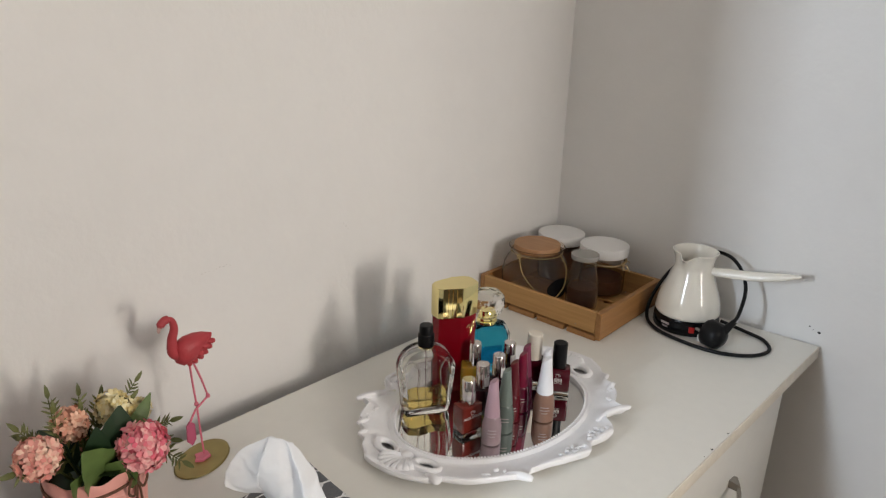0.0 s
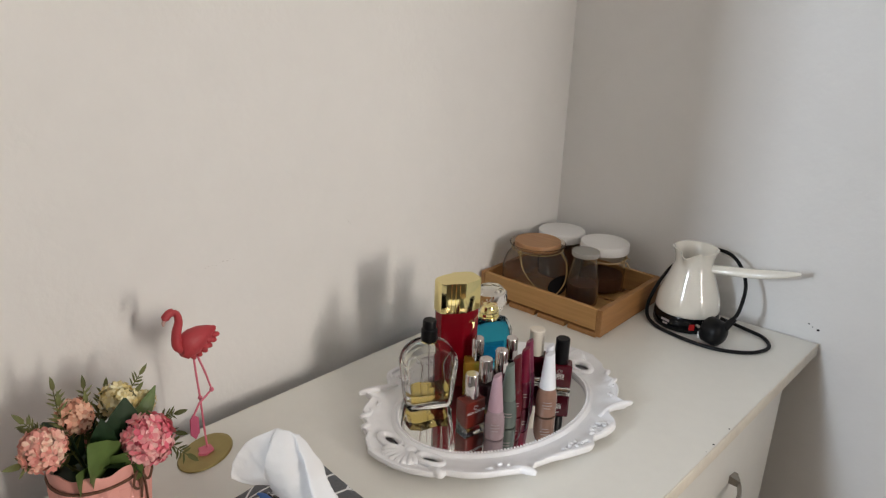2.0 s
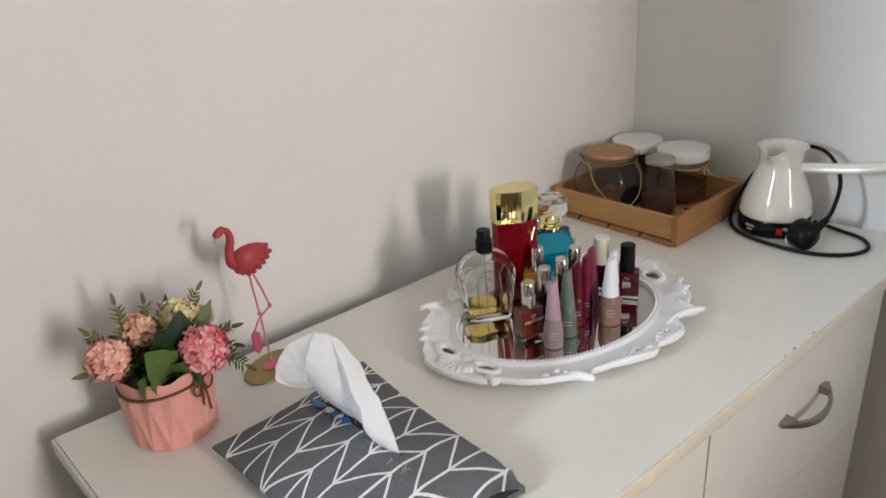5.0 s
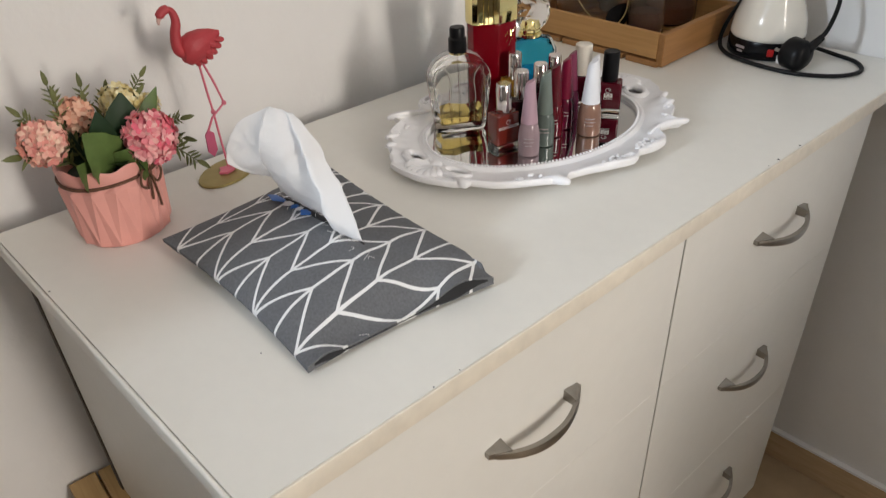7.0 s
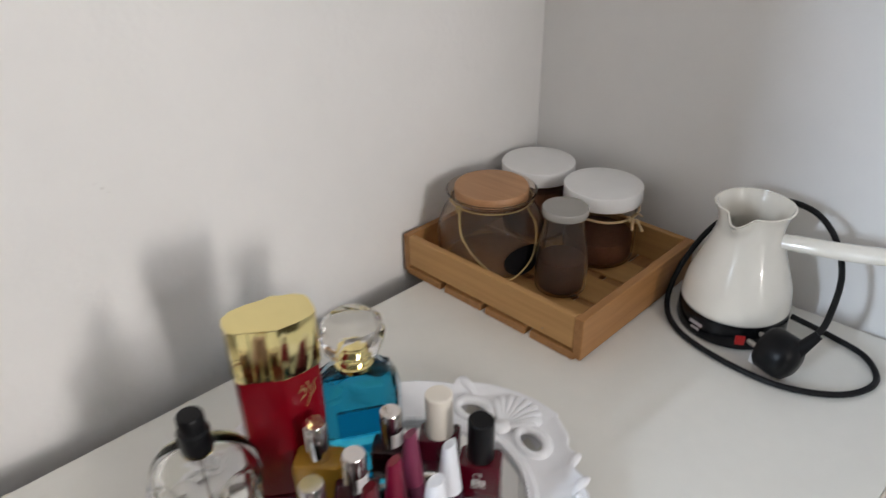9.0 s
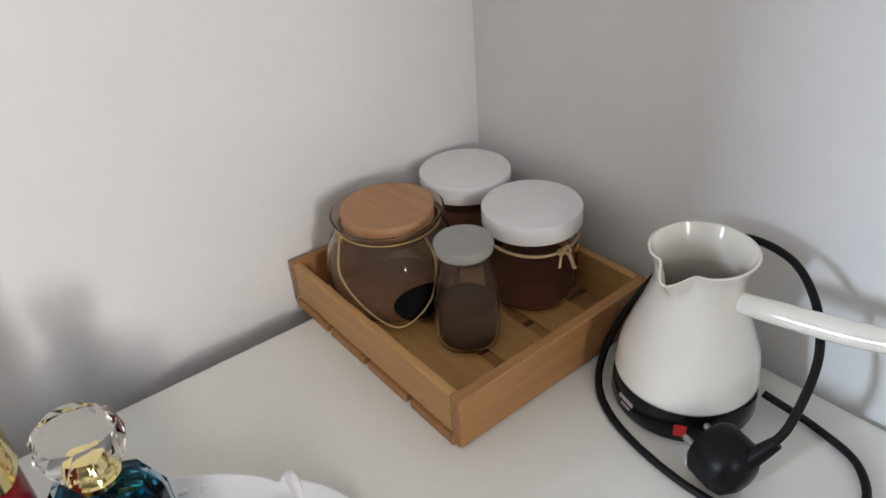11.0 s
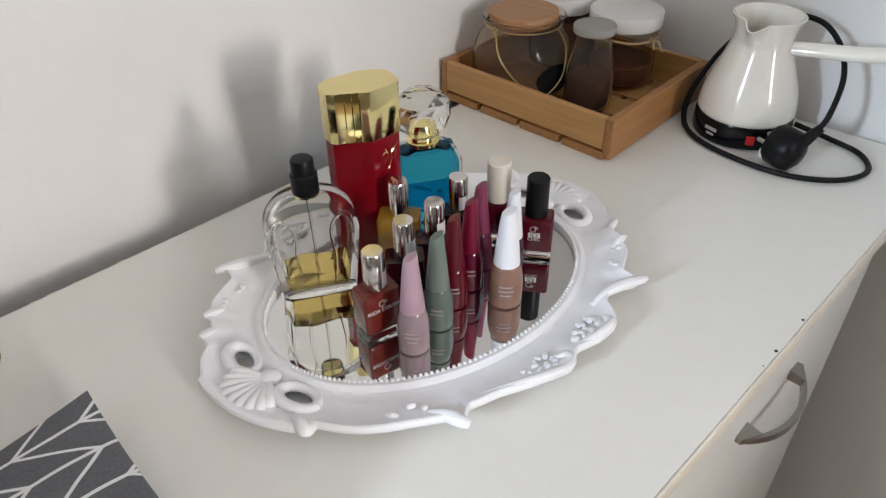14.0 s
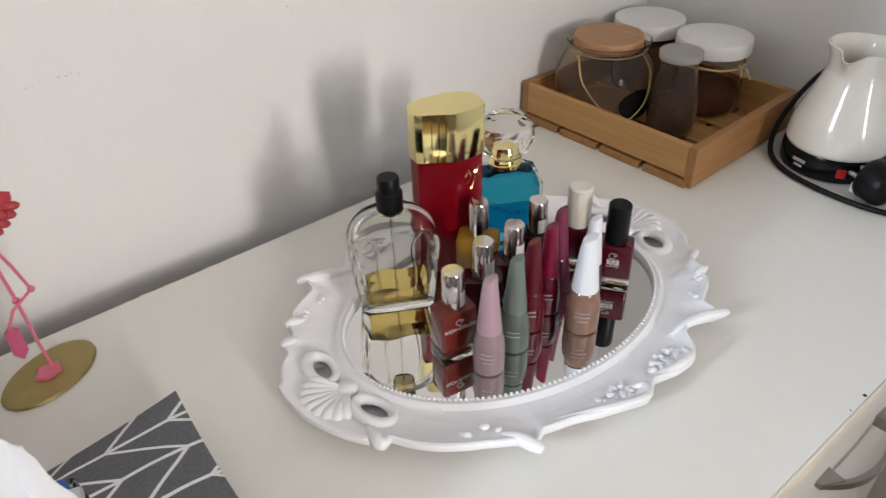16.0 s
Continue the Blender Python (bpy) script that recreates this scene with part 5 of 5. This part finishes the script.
top_, bot = [], []
for i in range(NX + 1):
    r1, r2 = [], []
    u = -1 + 2 * i / NX
    for j in range(NY + 1):
        v = -1 + 2 * j / NY
        x, y, z = pouch_edge(u, v)
        edge = max(abs(u), abs(v))
        r1.append(bm.verts.new((x, y, pouch_height(u, v))))
        low = z - 0.0035 if edge > 0.985 else max(0.0006, 0.55 * z * max(0, edge - 0.80) / 0.185)
        if u > 0.9:
            low = min(low, 0.004)
        r2.append(bm.verts.new((x * (1.0 if edge > 0.985 else 0.985), y * (1.0 if edge > 0.985 else 0.985), max(0.0006, low))))
    top_.append(r1)
    bot.append(r2)
for i in range(NX):
    for j in range(NY):
        bm.faces.new((top_[i][j], top_[i + 1][j], top_[i + 1][j + 1], top_[i][j + 1]))
        bm.faces.new((bot[i][j + 1], bot[i + 1][j + 1], bot[i + 1][j], bot[i][j]))
for i in range(NX):
    bm.faces.new((bot[i][0], bot[i + 1][0], top_[i + 1][0], top_[i][0]))
    bm.faces.new((top_[i][NY], top_[i + 1][NY], bot[i + 1][NY], bot[i][NY]))
for j in range(NY):
    bm.faces.new((top_[0][j], top_[0][j + 1], bot[0][j + 1], bot[0][j]))
    bm.faces.new((bot[NX][j], bot[NX][j + 1], top_[NX][j + 1], top_[NX][j]))
part("cover", bm, COTTON, tp, "grey cotton with white leaf lines")


def seam(name, x0, x1, y, lift, width, material, label, wob=0.001):
    b = bmesh.new()
    rows = []
    for i in range(31):
        s = i / 30
        x = x0 + (x1 - x0) * s
        z = pouch_height(x / PX, y / PY) + lift
        yy = y + wob * math.sin(9 * s)
        w = width * (0.35 + 0.65 * math.sin(math.pi * min(0.98, max(0.02, s))))
        rows.append([(x, yy - w, z + 0.0002), (x, yy, z + 0.0012), (x, yy + w, z + 0.0002), (x, yy, z - 0.0008)])
    return part(name, rings(b, rows), material, tp, label)


# the cover is closed: a black strip on it stands for the slit's shade
seam("slot", -0.095, 0.054, 0.019, 0.0002, 0.0035, DARKSLOT, "near-black strip for the shade in the opening slit")
for x0, x1, mat, lab in ((-0.096, -0.066, BLUEFILM, "blue plastic film edge"), (-0.065, -0.052, PRINT, "white plastic film edge"), (-0.051, -0.043, BLUEFILM, "blue plastic film edge"), (-0.042, -0.036, PRINT, "white plastic film edge"), (-0.035, -0.022, BLUEFILM, "blue plastic film edge")):
    seam("plastic_film", x0, x1, 0.0115, 0.0034, 0.0050, mat, lab, 0.0008)
# black strip under the lip, the shade of the mouth as a solid
mouth = bmesh.new()
rows = []
for k in range(25):
    v = -0.93 + 1.86 * k / 24
    x, y, z = pouch_edge(1.0, v)
    h = pouch_height(1.0, v)
    gap_ = 0.0003 + (0.0075 * math.exp(-((v + 0.78) / 0.13) ** 2) + 0.0140 * math.exp(-((v - 0.62) / 0.24) ** 2)) * (1 - v ** 8)
    rows.append([(x + 0.0006, y, h - 0.0022), (x + 0.0010, y, h - 0.0022 - gap_), (x - 0.006, y, max(0.001, h - 0.0022 - gap_)), (x - 0.006, y, h - 0.0022)])
part("open_end", rings(mouth, rows), DARKSLOT, tp, "near-black strip for the shade inside the open end")
for k in range(15):
    x, y = (RND.uniform(-0.09, 0.075), 0.012 + RND.uniform(-0.006, 0.006)) if k < 14 else (PX * RND.uniform(0.90, 1.0), RND.uniform(-0.08, 0.08))
    z = pouch_height(min(0.99, x / PX), y / PY) + 0.001
    part("loose_thread", tube(smooth_path([(x, y, z), (x + RND.uniform(-0.006, 0.006), y + RND.uniform(-0.006, 0.006), z + 0.002), (x + RND.uniform(-0.010, 0.010), y + RND.uniform(-0.010, 0.010), z + 0.0008)], 4), 0.00018, 4), PRINT, tp, "frayed white thread")

ts = thing("paper_tissue", pose(0, 0, 0), "white paper tissue pulled up from the slot of the cover", "tissue")
FLAP = [smooth_path(c, 9) for c in (
    ((-0.534, 0.327, 1.060), (-0.537, 0.329, 1.074), (-0.535, 0.335, 1.087), (-0.531, 0.342, 1.096), (-0.526, 0.350, 1.103)),
    ((-0.535, 0.349, 1.041), (-0.529, 0.340, 1.060), (-0.526, 0.343, 1.081), (-0.522, 0.350, 1.098), (-0.519, 0.359, 1.108)),
    ((-0.531, 0.374, 1.030), (-0.514, 0.352, 1.056), (-0.508, 0.350, 1.080), (-0.510, 0.356, 1.100), (-0.514, 0.366, 1.111)))]
PANEL = [smooth_path(c, 9) for c in (
    ((-0.566, 0.392, 0.988), (-0.530, 0.366, 1.030), (-0.513, 0.349, 1.068), (-0.508, 0.353, 1.096), (-0.513, 0.366, 1.112)),
    ((-0.532, 0.391, 0.991), (-0.506, 0.374, 1.026), (-0.496, 0.362, 1.066), (-0.498, 0.362, 1.096), (-0.507, 0.370, 1.111)),
    ((-0.492, 0.394, 0.992), (-0.478, 0.390, 1.020), (-0.484, 0.382, 1.060), (-0.490, 0.376, 1.093), (-0.502, 0.374, 1.110)),
    ((-0.458, 0.387, 0.993), (-0.456, 0.379, 1.014), (-0.472, 0.376, 1.056), (-0.483, 0.374, 1.091), (-0.498, 0.376, 1.108)),
    ((-0.426, 0.395, 0.994), (-0.440, 0.398, 1.020), (-0.466, 0.394, 1.058), (-0.480, 0.387, 1.090), (-0.495, 0.381, 1.106)))]


def paper(name, curves, label):
    """A soft sheet through a few upright lines, lightly crumpled."""
    bm = bmesh.new()
    rows = []
    for k in range(len(curves[0])):
        across = smooth_path([c[k] for c in curves], 12)
        rows.append([bm.verts.new(q + Vector((0.0022 * noise.noise(q * 42), 0.0036 * noise.noise(q * 34 + Vector((3, 1, 2))) + 0.0040 * abs(noise.noise(q * 55)), 0.0010 * noise.noise(q * 60)))) for q in across])
    for a, b in zip(rows, rows[1:]):
        for j in range(len(a) - 1):
            bm.faces.new((a[j], a[j + 1], b[j + 1], b[j]))
    ob = part(name, bm, TISSUE, ts, label)
    so = ob.modifiers.new("thickness", "SOLIDIFY")
    so.thickness = 0.0004


paper("sheet", PANEL, "crumpled white tissue")
paper("folded_flap", FLAP, "corner of the tissue folded over")
